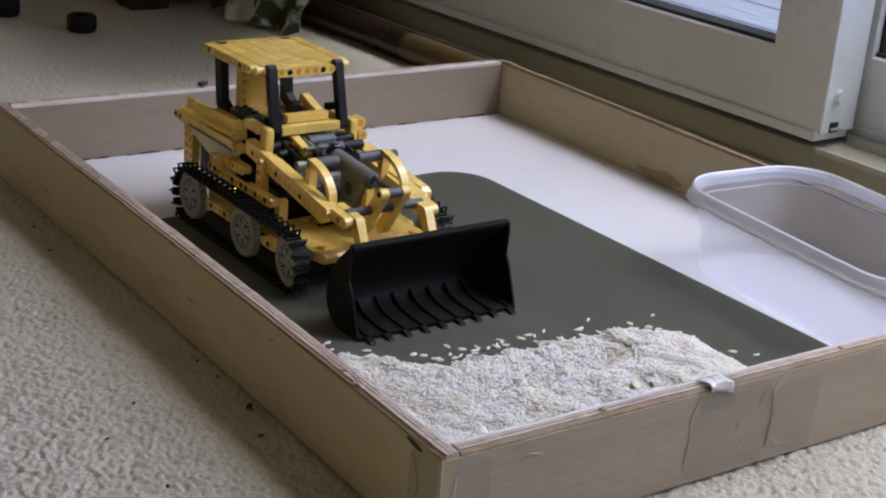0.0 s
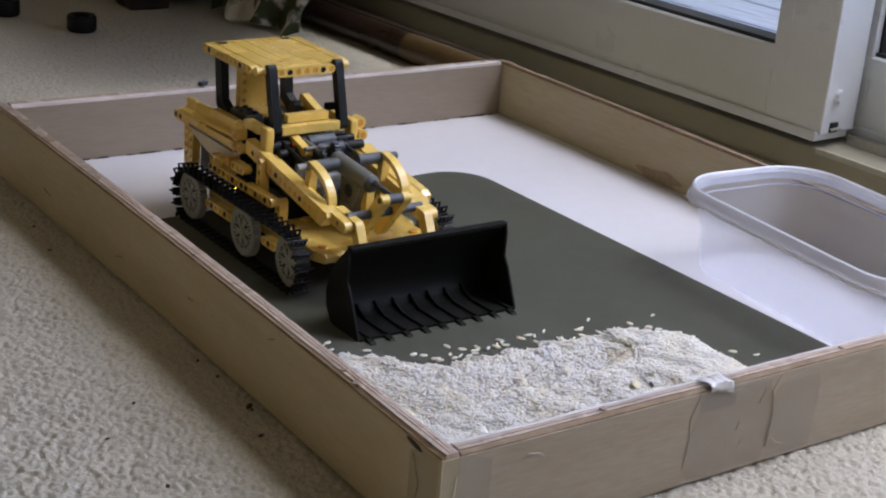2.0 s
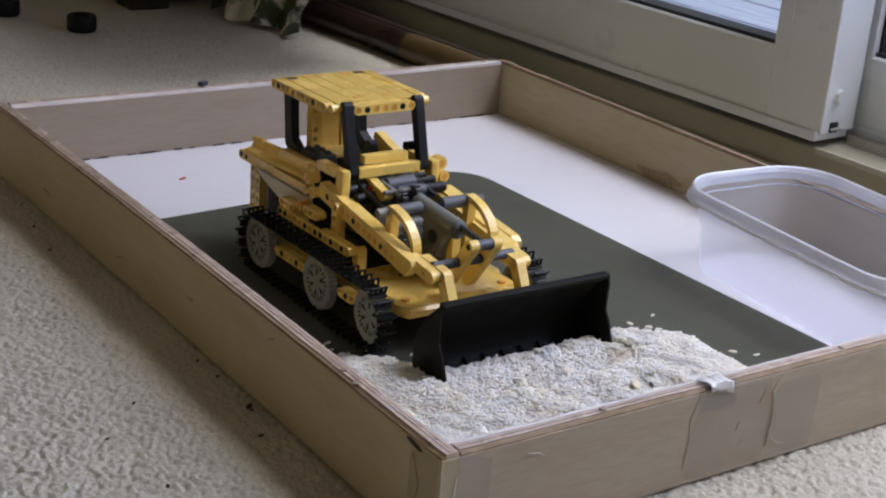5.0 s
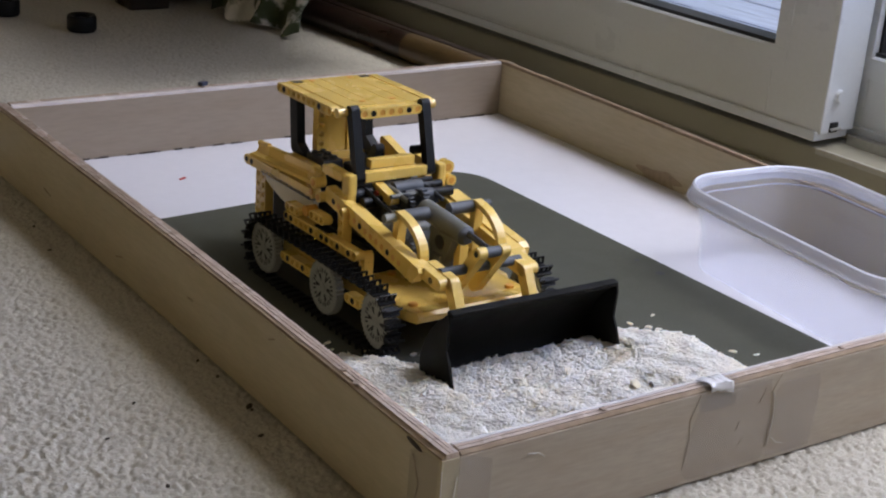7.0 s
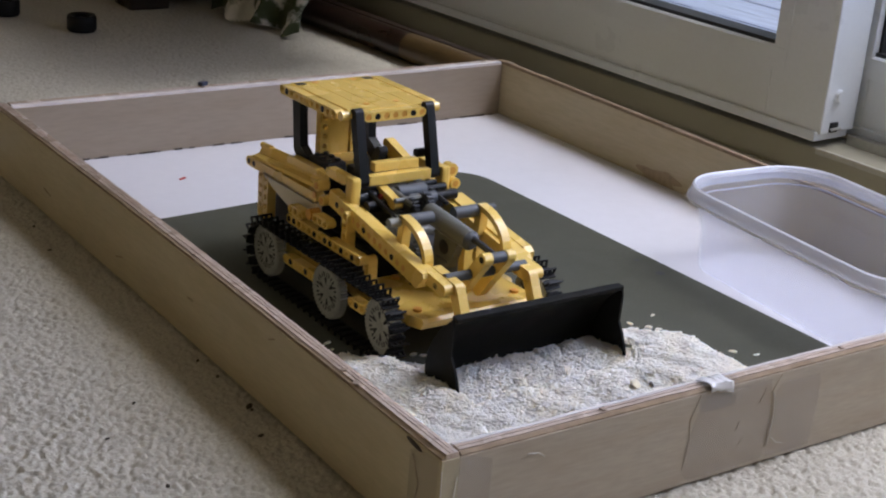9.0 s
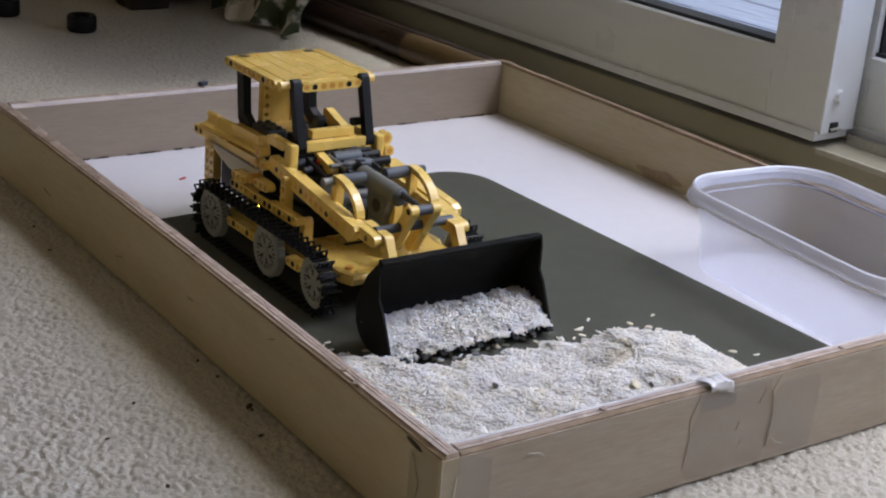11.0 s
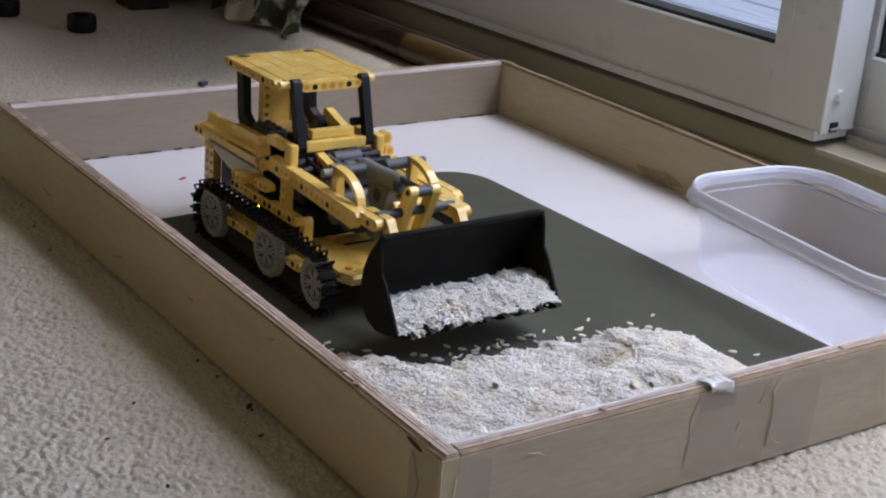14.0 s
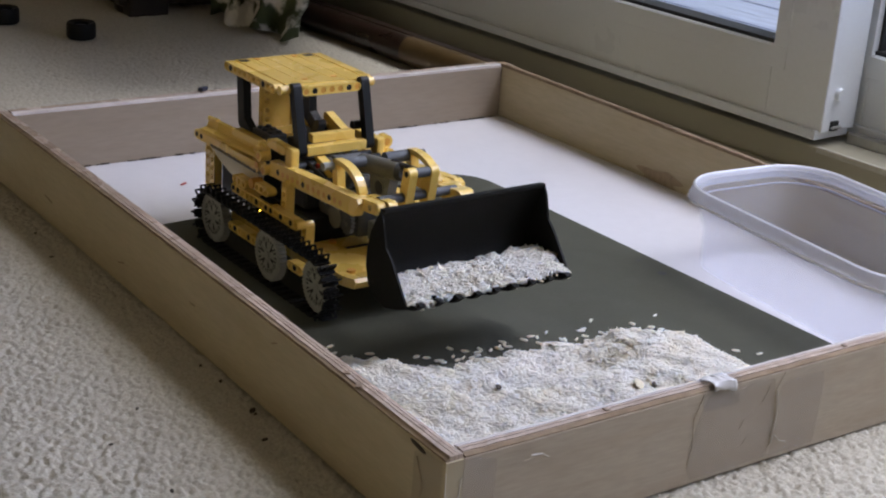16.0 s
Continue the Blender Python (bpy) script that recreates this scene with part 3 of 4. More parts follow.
# slab above feet and drawer is unseen, added to darken the back carpet
bed = thing("shade_bed", "dark furniture feet and drawer under an unseen slab added for shade", "bed", pose(0.0, 1.45, 0))
for dx, dy in ((.43, -.05), (.53, .0), (.42, .40), (.52, .40)):
    part("foot", box((dx - .03, dy - .03, -.002), (dx + .03, dy + .03, .235), .004), DARKWOOD, bed)
part("shade_slab_edge", box((.38, -.50, .23), (.635, -.46, .36), .005), DARKWOOD, bed)
part("base", box((.38, -.46, .23), (.635, .45, .36), .005), DARKWOOD, bed)
part("low_drawer", box((.39, -.07, .012), (.565, .40, .165), .006), DARKWOOD, bed)
part("shade_slab_top", box((.39, -.49, .361), (.625, .43, .52), .02), FABRIC, bed)

# flecks on the carpet and in the tray
random.seed(9)
for x, y, s in ((-.0074, .2134, .006), (-.0075, .209, .003), (-.0191, .1739, .004), (-.0187, .595, .0035), (-.0261, .537, .0032), (-.0738, .2515, .003), (-.0989, .1419, .0036), (-.1083, .213, .0028), (-.0074, .2932, .003), (-.006, .2642, .0035)):
    bm = bmesh.new()
    bmesh.ops.create_icosphere(bm, subdivisions=1, radius=s / 2, matrix=pose(x, y, s * .2, 0, 0, random.uniform(0, 90)) @ Matrix.Diagonal((1.4, .8, .5, 1)))
    tagged(part("carpet_fleck", bm, LITTER), "dark fleck of dirt on the carpet", "dirt fleck", "flecks on the carpet")
bm = box((-.004, -.0012, 0), (.004, .0012, .0012), .0004, pose(.1465, .651, TF + .0002, 0, 0, 30))
tagged(part("red_chip", bm, RED), "red plastic chip on the white board", "plastic chip")
tagged(part("blue_clip", box((-.005, -.003, 0), (.005, .003, .004), .001, pose(.212, TL - .0035, TH + .0008, 0, 0, 30)), BLUE), "small dark blue clip on the tray edge", "clip")

# ---- rice ----
PROTO = np.array([(-.5, 0, 0), (-.27, .5, .1), (-.27, -.1, .5), (-.27, -.5, -.1), (-.27, .1, -.5), (.27, .5, -.1), (.27, .1, .5), (.27, -.5, .1), (.27, -.1, -.5), (.5, 0, 0)])
PROTO_F = [(0, 2, 1), (0, 3, 2), (0, 4, 3), (0, 1, 4), (1, 2, 6, 5), (2, 3, 7, 6), (3, 4, 8, 7), (4, 1, 5, 8), (9, 5, 6), (9, 6, 7), (9, 7, 8), (9, 8, 5)]


def grains(name, spots, rs, tilt=0.13):
    """Many grains of rice as one mesh; spots are their centres."""
    n = len(spots)
    ln, wd = rs.uniform(.0058, .0080, n), rs.uniform(.0018, .0024, n)
    yaw, pit, rol = rs.uniform(0, 6.283, n), rs.normal(0, tilt, n), rs.uniform(0, 6.283, n)

    def turned(v):
        c, s = np.cos(rol)[:, None], np.sin(rol)[:, None]
        x, y, z = v[..., 0], v[..., 1] * c - v[..., 2] * s, v[..., 1] * s + v[..., 2] * c
        c, s = np.cos(pit)[:, None], np.sin(pit)[:, None]
        x, z = x * c - z * s, x * s + z * c
        c, s = np.cos(yaw)[:, None], np.sin(yaw)[:, None]
        return np.stack([x * c - y * s, x * s + y * c, z], -1)

    v = turned(PROTO[None] * np.stack([ln, wd, wd], -1)[:, None]) + np.asarray(spots)[:, None]
    nn = turned(PROTO[None] * np.array([.5, 1, 1]) * np.ones((n, 1, 1)))
    nn /= np.linalg.norm(nn, axis=-1, keepdims=True)
    # light spreads inside the grains, so that their shading is softer than their shape
    nn = nn * .34 + np.array([0, 0, .66])
    nn /= np.linalg.norm(nn, axis=-1, keepdims=True)
    f = [tuple(i + 10 * k for i in q) for k in range(n) for q in PROTO_F]
    me = bpy.data.meshes.new(name)
    me.from_pydata(v.reshape(-1, 3).tolist(), [], f)
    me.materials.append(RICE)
    me.polygons.foreach_set("use_smooth", [True] * len(me.polygons))
    me.normals_split_custom_set_from_vertices(nn.reshape(-1, 3).tolist())
    return new(name, me)


def smooth01(t):
    t = np.clip(t, 0, 1)
    return t * t * (3 - 2 * t)


def wavy(x, y, scale, seed):
    """Smooth random relief over arrays of places."""
    x, y = np.broadcast_arrays(x, y)
    return np.array([noise.noise((a * scale, b * scale, seed * 7.3)) for a, b in zip(x.ravel(), y.ravel())]).reshape(x.shape)


EDGE_X = [.012, .05, .08, .11, .14, .18, .23, .27, .31, .333, .345]
EDGE_Y = [.262, .258, .246, .214, .203, .200, .200, .186, .174, .152, .09]


def heap(x, y):
    """Height of the heap over the mat: a bank against the front wall, thin where the scoop goes in."""
    edge = np.interp(x, EDGE_X, EDGE_Y) + .004 * np.sin(x * 170) + .003 * np.sin(x * 390 + 1)
    crest = np.interp(x, [.02, .07, .12, .2, .27, .31, .35], [.017, .018, .021, .025, .027, .022, .012])
    d = edge - y
    side = smooth01((.350 - x) / .06)
    h = crest * smooth01(d / np.where(x > .25, .055, .075)) * side
    scoop = smooth01((x - .094) / .012) * smooth01((.262 - x) / .055) * smooth01((y - .096) / .03)
    h = h * (1 - scoop) + np.minimum(h, .0075) * scoop
    front = smooth01((y - TT + .015) / np.interp(x, [.02, .2, .34], [.125, .085, .05])) * .55 + .45
    lumps = .0055 * wavy(x, y, 38, 1) + .0030 * wavy(x, y, 95, 2)
    furrow = .0055 * np.exp(-((y - .150 + .25 * (x - .11)) / .011) ** 2) * np.exp(-((x - .115) / .045) ** 2)
    return np.where(d > 0, np.maximum(h * front + (lumps - furrow) * smooth01(h / .012), np.minimum(h, .0015)), 0) * (side > 0)


rs = np.random.RandomState(11)
bank = thing("rice_heap", "heap of loose white rice grains on the mat", "rice", kind="stuff")
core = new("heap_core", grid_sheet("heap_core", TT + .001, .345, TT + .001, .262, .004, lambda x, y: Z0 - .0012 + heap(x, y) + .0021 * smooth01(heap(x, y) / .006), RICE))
core.parent = bank
spots = []
for layer in range(3):
    x, y = rs.uniform(TT + .003, .345, 12000), rs.uniform(TT + .003, .262, 12000)
    h = heap(x, y)
    keep = h > .0012
    x, y, h = x[keep], y[keep], h[keep]
    spots.append(np.stack([x, y, Z0 + np.maximum(h - .0003 * layer + rs.uniform(-.0002, .0011, len(x)) + .0003, .0009)], -1))
g1 = grains("heap_grains", np.concatenate(spots), rs)
g1.parent = bank
# stray grains
ex, ey = rs.uniform(.03, .345, 420), None
edge_y = np.interp(ex, EDGE_X, EDGE_Y)
ey = edge_y + rs.exponential(.006, 420)
stray = np.stack([ex, ey, np.full(420, Z0 + .0010)], -1)
extra = np.array([(.2892, .2163, 0), (.3434, .2017, 0), (.3245, .1851, 0), (.3236, .1761, 0), (.3356, .1603, 0), (.3542, .1225, 0), (.3669, .11, 0), (.159, .2218, 0), (.1666, .2129, 0), (.1787, .2106, 0), (.2562, .193, 0), (.1346, .2159, 0)])
extra[:, 2] = Z0 + .001
g2 = grains("stray_grains", np.concatenate([stray[rs.rand(420) < .15], extra]), rs, .05)
g2.parent = bank
for nm, px, py, size, mm, lb in (("red_crumb", 0.0914, 0.2122, .0042, RED, "red plastic crumb in the rice"), ("dark_crumb", 0.1422, 0.1384, .0036, LITTER, "dark crumb on the rice"),
                                 ("yellow_crumb", 0.2080, 0.0709, .0058, CREAM, "yellowish paper crumb in the rice"), ("dark_husk", 0.2168, 0.0653, .0030, LITTER, "dark husk on the rice by the tray edge")):
    zz = Z0 + float(heap(np.array([px]), np.array([py]))[0])
    bm = bmesh.new()
    bmesh.ops.create_icosphere(bm, subdivisions=2, radius=size, matrix=pose(px, py, zz + .0020 + size * .2, 35, 10, 40) @ Matrix.Diagonal((1.3, .75, .22, 1)))
    for v in bm.verts:
        v.co += Vector((noise.noise(v.co * 600), noise.noise(v.co * 600 + Vector((9, 0, 0))), 0)) * size * .25
    tagged(part(nm, bm, mm), lb, "crumb")

# ---- toy loader ----
loader = thing("toy_loader", "yellow brick-built tracked toy loader with black bucket", "toy loader")


def pins(spots, material, name="pin", parent=loader):
    """Round pin heads; spots are (x, y, z, axis) in studs."""
    for x, y, z, ax in spots:
        d = {"x": (.06, 0, 0), "y": (0, .06, 0), "z": (0, 0, .06)}[ax]
        part(name, rod(P(x - d[0], y - d[1], z - d[2]), P(x + d[0], y + d[1], z + d[2]), .30 * U, 10), material, parent)


# cab roof
roof = part("roof", sbox((-15.9, -4.6, 18.3), (-4.6, 4.6, 18.66), .08), YELLOW, loader)
for y0, y1 in ((-4.55, -2.52), (-2.48, -1.02), (-.98, 1.03), (1.07, 2.63), (2.67, 4.55)):
    part("roof_plate", sbox((-15.9, y0, 18.64), (-4.5, y1, 18.74), .04), YELLOW, roof)
for y in (-5.2, 5.25):
    part("roof_side_beam", beam(11, S(-15.6, y, 18.25)), YELLOW, roof)
    for k in (1, 8):
        part("roof_pin", rod(P(k - 15.6, y - .52, 18.25), P(k - 15.6, y + .52, 18.25), .32 * U, 10), BLACK, roof)
for x, y in ((-14.6, -3.9), (-14.6, 3.9), (-15.2, -2.2), (-15.2, 2.2), (-6.2, -1.7), (-6.2, 1.7)):
    part("roof_clip" if abs(y) > 3 else "roof_pin", sbox((x - .9, y - .55, 18.6), (x - .1, y + .55, 18.8), .1) if abs(y) > 3 else rod(P(x, y, 18.7), P(x, y, 18.80), .33 * U, 10), BLACK if abs(y) > 3 else ORANGE, roof)
part("roof_front_beam", beam(7, S(-4.0, -3.0, 18.2, 0, 0, 90)), YELLOW, roof)
for k in (1, 5):
    part("roof_pin", rod(P(-3.9, k - 3.0, 18.2), P(-3.48, k - 3.0, 18.2), .30 * U, 10), BLACK, roof)
# orange discs paint in the shade inside the front beam's holes
for k in (0, 2, 3, 4, 6):
    part("roof_socket", rod(P(-4.2, k - 3.0, 18.2), P(-3.60, k - 3.0, 18.2), .33 * U, 12), ORANGE, roof)
for y in (-4.6, 4.6):
    part("roof_bar", rod(P(-4.6, y - .9, 18.3), P(-4.6, y + .9, 18.3), .46 * U, 14), YELLOW, roof)


def strut(pts, y, w=.46, t=.46):
    """A round-ended bar that runs through (x, z) points."""
    bm = bmesh.new()
    for (x0, z0), (x1, z1) in zip(pts, pts[1:]):
        a = math.degrees(math.atan2(z1 - z0, x1 - x0))
        ln = math.hypot(x1 - x0, z1 - z0)
        out = [(w * math.cos(radians(90 + 22.5 * k)), w * math.sin(radians(90 + 22.5 * k))) for k in range(9)]
        out += [(ln + w * math.cos(radians(-90 + 22.5 * k)), w * math.sin(radians(-90 + 22.5 * k))) for k in range(9)]
        c, s = math.cos(radians(a)), math.sin(radians(a))
        add_prism(bm, [((x0 + c * u - s * v) * U, (z0 + s * u + c * v) * U) for u, v in out], (y - t) * U, (y + t) * U)
    return bm


for sgn in (-1, 1):
    part("front_pillar", strut([(-4.05, 18.55), (-2.45, 12.3)], 4.0 * sgn, .5), BLACK, loader)
    part("rear_pillar", strut([(-14.9, 17.6), (-14.4, 12.4), (-11.9, 10.9)], 4.0 * sgn, .7), BLACK, loader)
    part("pillar_link", rod(P(-3.9, 2.8 * sgn, 14.0), P(-3.9, 4.0 * sgn, 14.0), .45 * U, 12), BLACK, loader)
# seat and cab inside
part("seat_back", sbox((-13.2, -1.9, 11.8), (-12.6, .5, 17.0), .15), YELLOW, loader)
for y in (-2.45, 1.05):
    part("seat_post", beam(6, S(-12.9, y, 11.9, 0, -90, 0) @ pose(0, 0, 0, 90, 0, 0)), YELLOW, loader)
part("seat_top", sbox((-13.1, -2.9, 16.6), (-12.7, -1.9, 17.3), .15), DARKGREY, loader)
for kx in (-11.4, -10.4, -9.2):
    for ky in (-3.8, -2.8):
        part("stud", rod(P(kx, ky, 12.4), P(kx, ky, 12.62), .3 * U, 10), DARKGREY, loader)
part("seat", sbox((-12.6, -2.2, 11.4), (-9.8, 1.0, 12.0), .12), YELLOW, loader)
part("motor", sbox((-12.0, -4.4, 10.6), (-8.4, -2.2, 12.4), .2), DARKGREY, loader, "dark grey motor block")
part("motor", sbox((-9.5, -1.6, 10.4), (-6.0, 1.6, 11.8), .2), DARKGREY, loader)
part("console", strut([(-8.5, 11.8), (-7.5, 13.4)], 1.2), DARKGREY, loader)
for sgn, c in ((-1, 0), (1, 1)):
    part("rear_deck_wing", strut([(-12.0, 12.6), (-7.5, 11.2)] if sgn > 0 else [(-14, 11.3), (-9, 11.4)], 5.0 * sgn, .5), YELLOW, loader)
# bonnet bars behind the arms
part("bonnet_bar", sbox((-3.7, -2.5, 12.95), (-2.8, 2.5, 13.85), .1), YELLOW, loader)
part("bonnet_bar", sbox((-2.9, -3.5, 11.9), (-2.0, 3.5, 12.9), .1), YELLOW, loader)
for y in (-5.0, 5.2):
    part("hook_block", sbox((-3.2, y - .5, 9.6), (-1.8, y + .5, 12.9), .3), YELLOW, loader)
    part("hook_arm", strut([(-6.5, 12.3), (-3.6, 12.3)], y, .45), YELLOW, loader)

# rear body
for sgn in (-1, 1):
    y = 6.0 * sgn
    part("rear_rail", strut([(-20.8, 9.5), (-7.2, 9.65)], y, .5, .5), YELLOW, loader)
    for kx in (-20.7, -19.6):
        part("rail_pin", rod(P(kx, y + .46 * sgn, 9.5), P(kx, y + .53 * sgn, 9.5), .3 * U, 10), BLACK, loader)
    part("rail_clip", sbox((-14.2, y - .56, 9.3), (-13.6, y + .56, 10.3), .1), YELLOW, loader)
    bm = bmesh.new()
    for x0, x1, rise in ((-20.2, -13.9, 0.0), (-13.85, -7.2, .32)):
        sec = ((6.42, 9.95), (6.30, 10.25), (5.55, 10.42), (5.25, 11.25), (4.85, 11.30), (4.80, 9.9))
        ends = [[bm.verts.new(P(x, yy * sgn, zz + up)) for yy, zz in sec] for x, up in ((x0, rise * .9 + .0), (x1, rise + .3))]
        bm.faces.new(ends[0]), bm.faces.new(ends[1][::-1])
        for k in range(6):
            bm.faces.new((ends[0][k], ends[0][(k + 1) % 6], ends[1][(k + 1) % 6], ends[1][k]))
    part("rear_side_panel", bm, YELLOW, loader)
    part("panel_tip", rod(P(-20.5, 5.05 * sgn, 11.15), P(-18.5, 5.05 * sgn, 11.28), .3 * U, 10), YELLOW, loader)
    out = [(-17.9, 8.95), (-6.9, 9.0), (-6.9, 6.4), (-8.5, 6.5), (-11.2, 6.9), (-13.6, 7.4), (-15.6, 8.0), (-17.0, 8.5)]
    part("curved_fairing", prism([(x * U, z * U) for x, z in out], (y - .35) * U, (y + .3) * U), CREAM, loader, "cream curved fairing")
    part("fairing_line", sbox((-17.5, y + .46 * sgn, 9.0), (-7.2, y + .50 * sgn, 9.35), 0), DARKGREY, loader)
    for x in (-18.3, -17.2):
        part("rear_post", beam(5, S(x, y - .1 * sgn, 4.6, 0, -90, 0)), YELLOW, loader)
    part("knuckle", rod(P(-6.6, y - .6, 11.0), P(-6.6, y + .6, 11.0), .58 * U, 14), YELLOW, loader)
    part("knuckle", rod(P(-5.6, y - .6, 9.8), P(-5.6, y + .6, 9.8), .52 * U, 14), YELLOW, loader)
    for kx, kz in ((-6.6, 11.0), (-5.6, 9.8), (-6.9, 10.0)):
        part("knuckle_socket", rod(P(kx, y + .55 * sgn, kz), P(kx, y + .66 * sgn, kz), .34 * U, 12), ORANGE, loader)
    # running board
    part("running_beam", beam(14, S(-10.0, 7.1 * sgn, 6.75)), YELLOW, loader)
    part("running_beam_upper", beam(3, S(-10.0, 7.0 * sgn, 7.7)), YELLOW, loader)
    part("connector", beam(3, S(-5.4, 6.9 * sgn, 8.2)), YELLOW, loader)
    part("connector_pin", rod(P(-6.6, 6.2 * sgn, 8.2), P(-6.6, 7.4 * sgn, 8.2), .55 * U, 12), ORANGE, loader)
    part("black_connector", sbox((-4.9, 6.8 * sgn - .5, 7.0), (-2.4, 6.8 * sgn + .5, 7.4), .1), BLACK, loader)
    for kx in (0, 1, 5, 7, 8, 10, 12):
        part("running_pin", rod(P(-10.0 + kx, 7.45 * sgn, 6.75), P(-10.0 + kx, 7.62 * sgn, 6.75), .29 * U, 10), BLACK, loader)
    part("front_post", beam(4, S(2.9, 6.1 * sgn, 3.6, 0, -90, 0)), YELLOW, loader)
    part("mid_post", beam(4, S(-1.2, 6.1 * sgn, 6.6, 0, -90, 0)), YELLOW, loader)
part("tail_block", sbox((-20.2, -5.2, 8.2), (-18.2, 5.2, 9.6), .2), YELLOW, loader)
part("battery_box", sbox((-17.8, -4.9, 3.6), (-9.5, 4.9, 10.4), .2), DARKGREY, loader, "dark grey battery box")
part("pump_body", rod(P(3.2, -3.3, 7.2), P(3.2, -1.5, 7.2), 1.25 * U, 8), GREY, loader, "pale grey eight-sided pump body")
part("pump_body", rod(P(3.4, 1.5, 7.0), P(3.4, 3.3, 7.0), 1.15 * U, 8), GREY, loader)
part("black_drum", rod(P(-2.6, -4.6, 10.6), P(-2.6, -2.3, 10.6), .85 * U, 16), BLACK, loader, smooth=True)
part("drum_cap", rod(P(-2.6, -2.3, 10.6), P(-2.6, -1.7, 10.6), .75 * U, 16), YELLOW, loader, smooth=True)
part("coupling", rod(P(-1.2, -.9, 11.2), P(-1.2, 2.2, 11.2), .72 * U, 12), BLUEGREY, loader, smooth=True)
part("coupling_rod", rod(P(-1.2, 2.2, 11.2), P(-1.2, 4.6, 11.2), .42 * U, 12), BLACK, loader, smooth=True)
part("chassis", sbox((-9.5, -4.8, 3.2), (1.5, 4.8, 6.6), .2), BLACK, loader)
part("gearbox", sbox((-6.0, -4.2, 6.6), (-1.0, 4.2, 10.4), .3), DARKGREY, loader)
part("indicator", rod(P(-4.3, -7.5, 6.0), P(-4.3, -7.56, 6.0), .11 * U, 10), LED, loader, "small lit amber indicator")

# front plate
part("front_plate", prism([(x * U, z * U) for x, z in ((1.6, 4.1), (10.5, 4.1), (12.6, 4.5), (12.9, 4.2), (12.6, 3.5), (10.5, 3.1), (1.6, 3.1))], -6.7 * U, 6.7 * U), YELLOW, loader)
part("slot", sbox((4.1, -2.5, 4.10), (4.55, 3.6, 4.14), 0), BLACK, loader)
for x, y in ((2.4, -2.9), (2.4, 2.9), (10.0, -5.4), (10.0, 5.4)):
    part("plate_pin", rod(P(x, y, 4.0), P(x, y, 4.35), .42 * U, 12), ORANGE, loader)
# engine under the arms
random.seed(3)
for (x, y, z, a, b, c, mm) in ((-.5, -1.8, 9.2, 2.6, 1.6, 1.4, DARKGREY), (.2, 1.6, 9.4, 2.2, 2.2, 1.2, BLUEGREY), (3.6, 0, 6.6, 3.0, 3.4, 2.6, BLUEGREY), (6.3, .4, 6.2, 1.8, 2.4, 2.0, GREY), (3.4, -1.7, 7.4, 1.4, 1.2, 1.6, DARKGREY), (4.6, 2.6, 6.6, 1.6, 1.2, 1.6, BLUEGREY), (-2, 0, 10.6, 1.6, 3.2, .8, DARKGREY), (8.4, .2, 5.2, 1.2, 2.0, 1.2, GREY)):
    part("gear_housing", sbox((x - a / 2, y - b / 2, z - c / 2), (x + a / 2, y + b / 2, z + c / 2), .25, None), mm, loader)
for (a, b, r, mm) in (((-1, -4.4, 10.3), (-1, -2.0, 10.3), .55, BLACK), ((-.2, 2.4, 10.7), (-.2, 5.2, 10.7), .5, BLACK), ((.4, -.6, 10.9), (.4, 2.4, 10.9), .6, BLUEGREY), ((-1.6, -1.2, 11.4), (2.0, -1.2, 11.0), .3, GREY), ((.6, -2.8, 7.4), (.6, 2.8, 7.4), 1.2, GREY), ((-1.0, .2, 11.0), (-1.0, 1.8, 11.0), .5, DARKGREY), ((5.4, 1.2, 4.2), (5.4, 1.2, 8.6), .4, BLUEGREY)):
    part("axle", rod(P(*a), P(*b), r * U, 14), mm, loader, smooth=True)
part("yellow_link", strut([(-2.2, 11.3), (.4, 10.7)], -1.9), YELLOW, loader)
part("yellow_link", strut([(8.2, 6.0), (8.2, 9.0)], .8), YELLOW, loader)


part("bushing", rod(P(-1, -2.0, 10.3), P(-1, -1.2, 10.3), .55 * U, 12), YELLOW, loader)
part("red_bush", rod(P(-1.6, -2.6, 10.9), P(-1.6, -2.2, 10.9), .28 * U, 10), RED, loader, "small red bush")
for kx, kz, r in ((-2.9, 12.25, .72), (-2.2, 11.1, .58)):
    part("tube_block", rod(P(kx - .5, 6.25, kz), P(kx + .5, 6.25, kz), r * U, 14), YELLOW, loader)
    part("tube_socket", rod(P(kx + .45, 6.25, kz), P(kx + .54, 6.25, kz), r * .55 * U, 12), ORANGE, loader)


def small_gear(c, axis, r, w, teeth, material):
    """A toothed wheel about x or y; sizes in studs."""
    pts = []
    for i in range(teeth * 4):
        q = r + (.16 if i % 4 in (1, 2) else -.10)
        pts.append((q * U * math.cos(2 * math.pi * i / teeth / 4), q * U * math.sin(2 * math.pi * i / teeth / 4)))
    bm = prism(pts, -w * U, w * U)
    add_rod(bm, (0, -w * 1.5 * U, 0), (0, w * 1.5 * U, 0), r * .35 * U, 10)
    part("gear", bm, material, loader, m=S(*c, 0, 0, 90 if axis == "x" else 0))


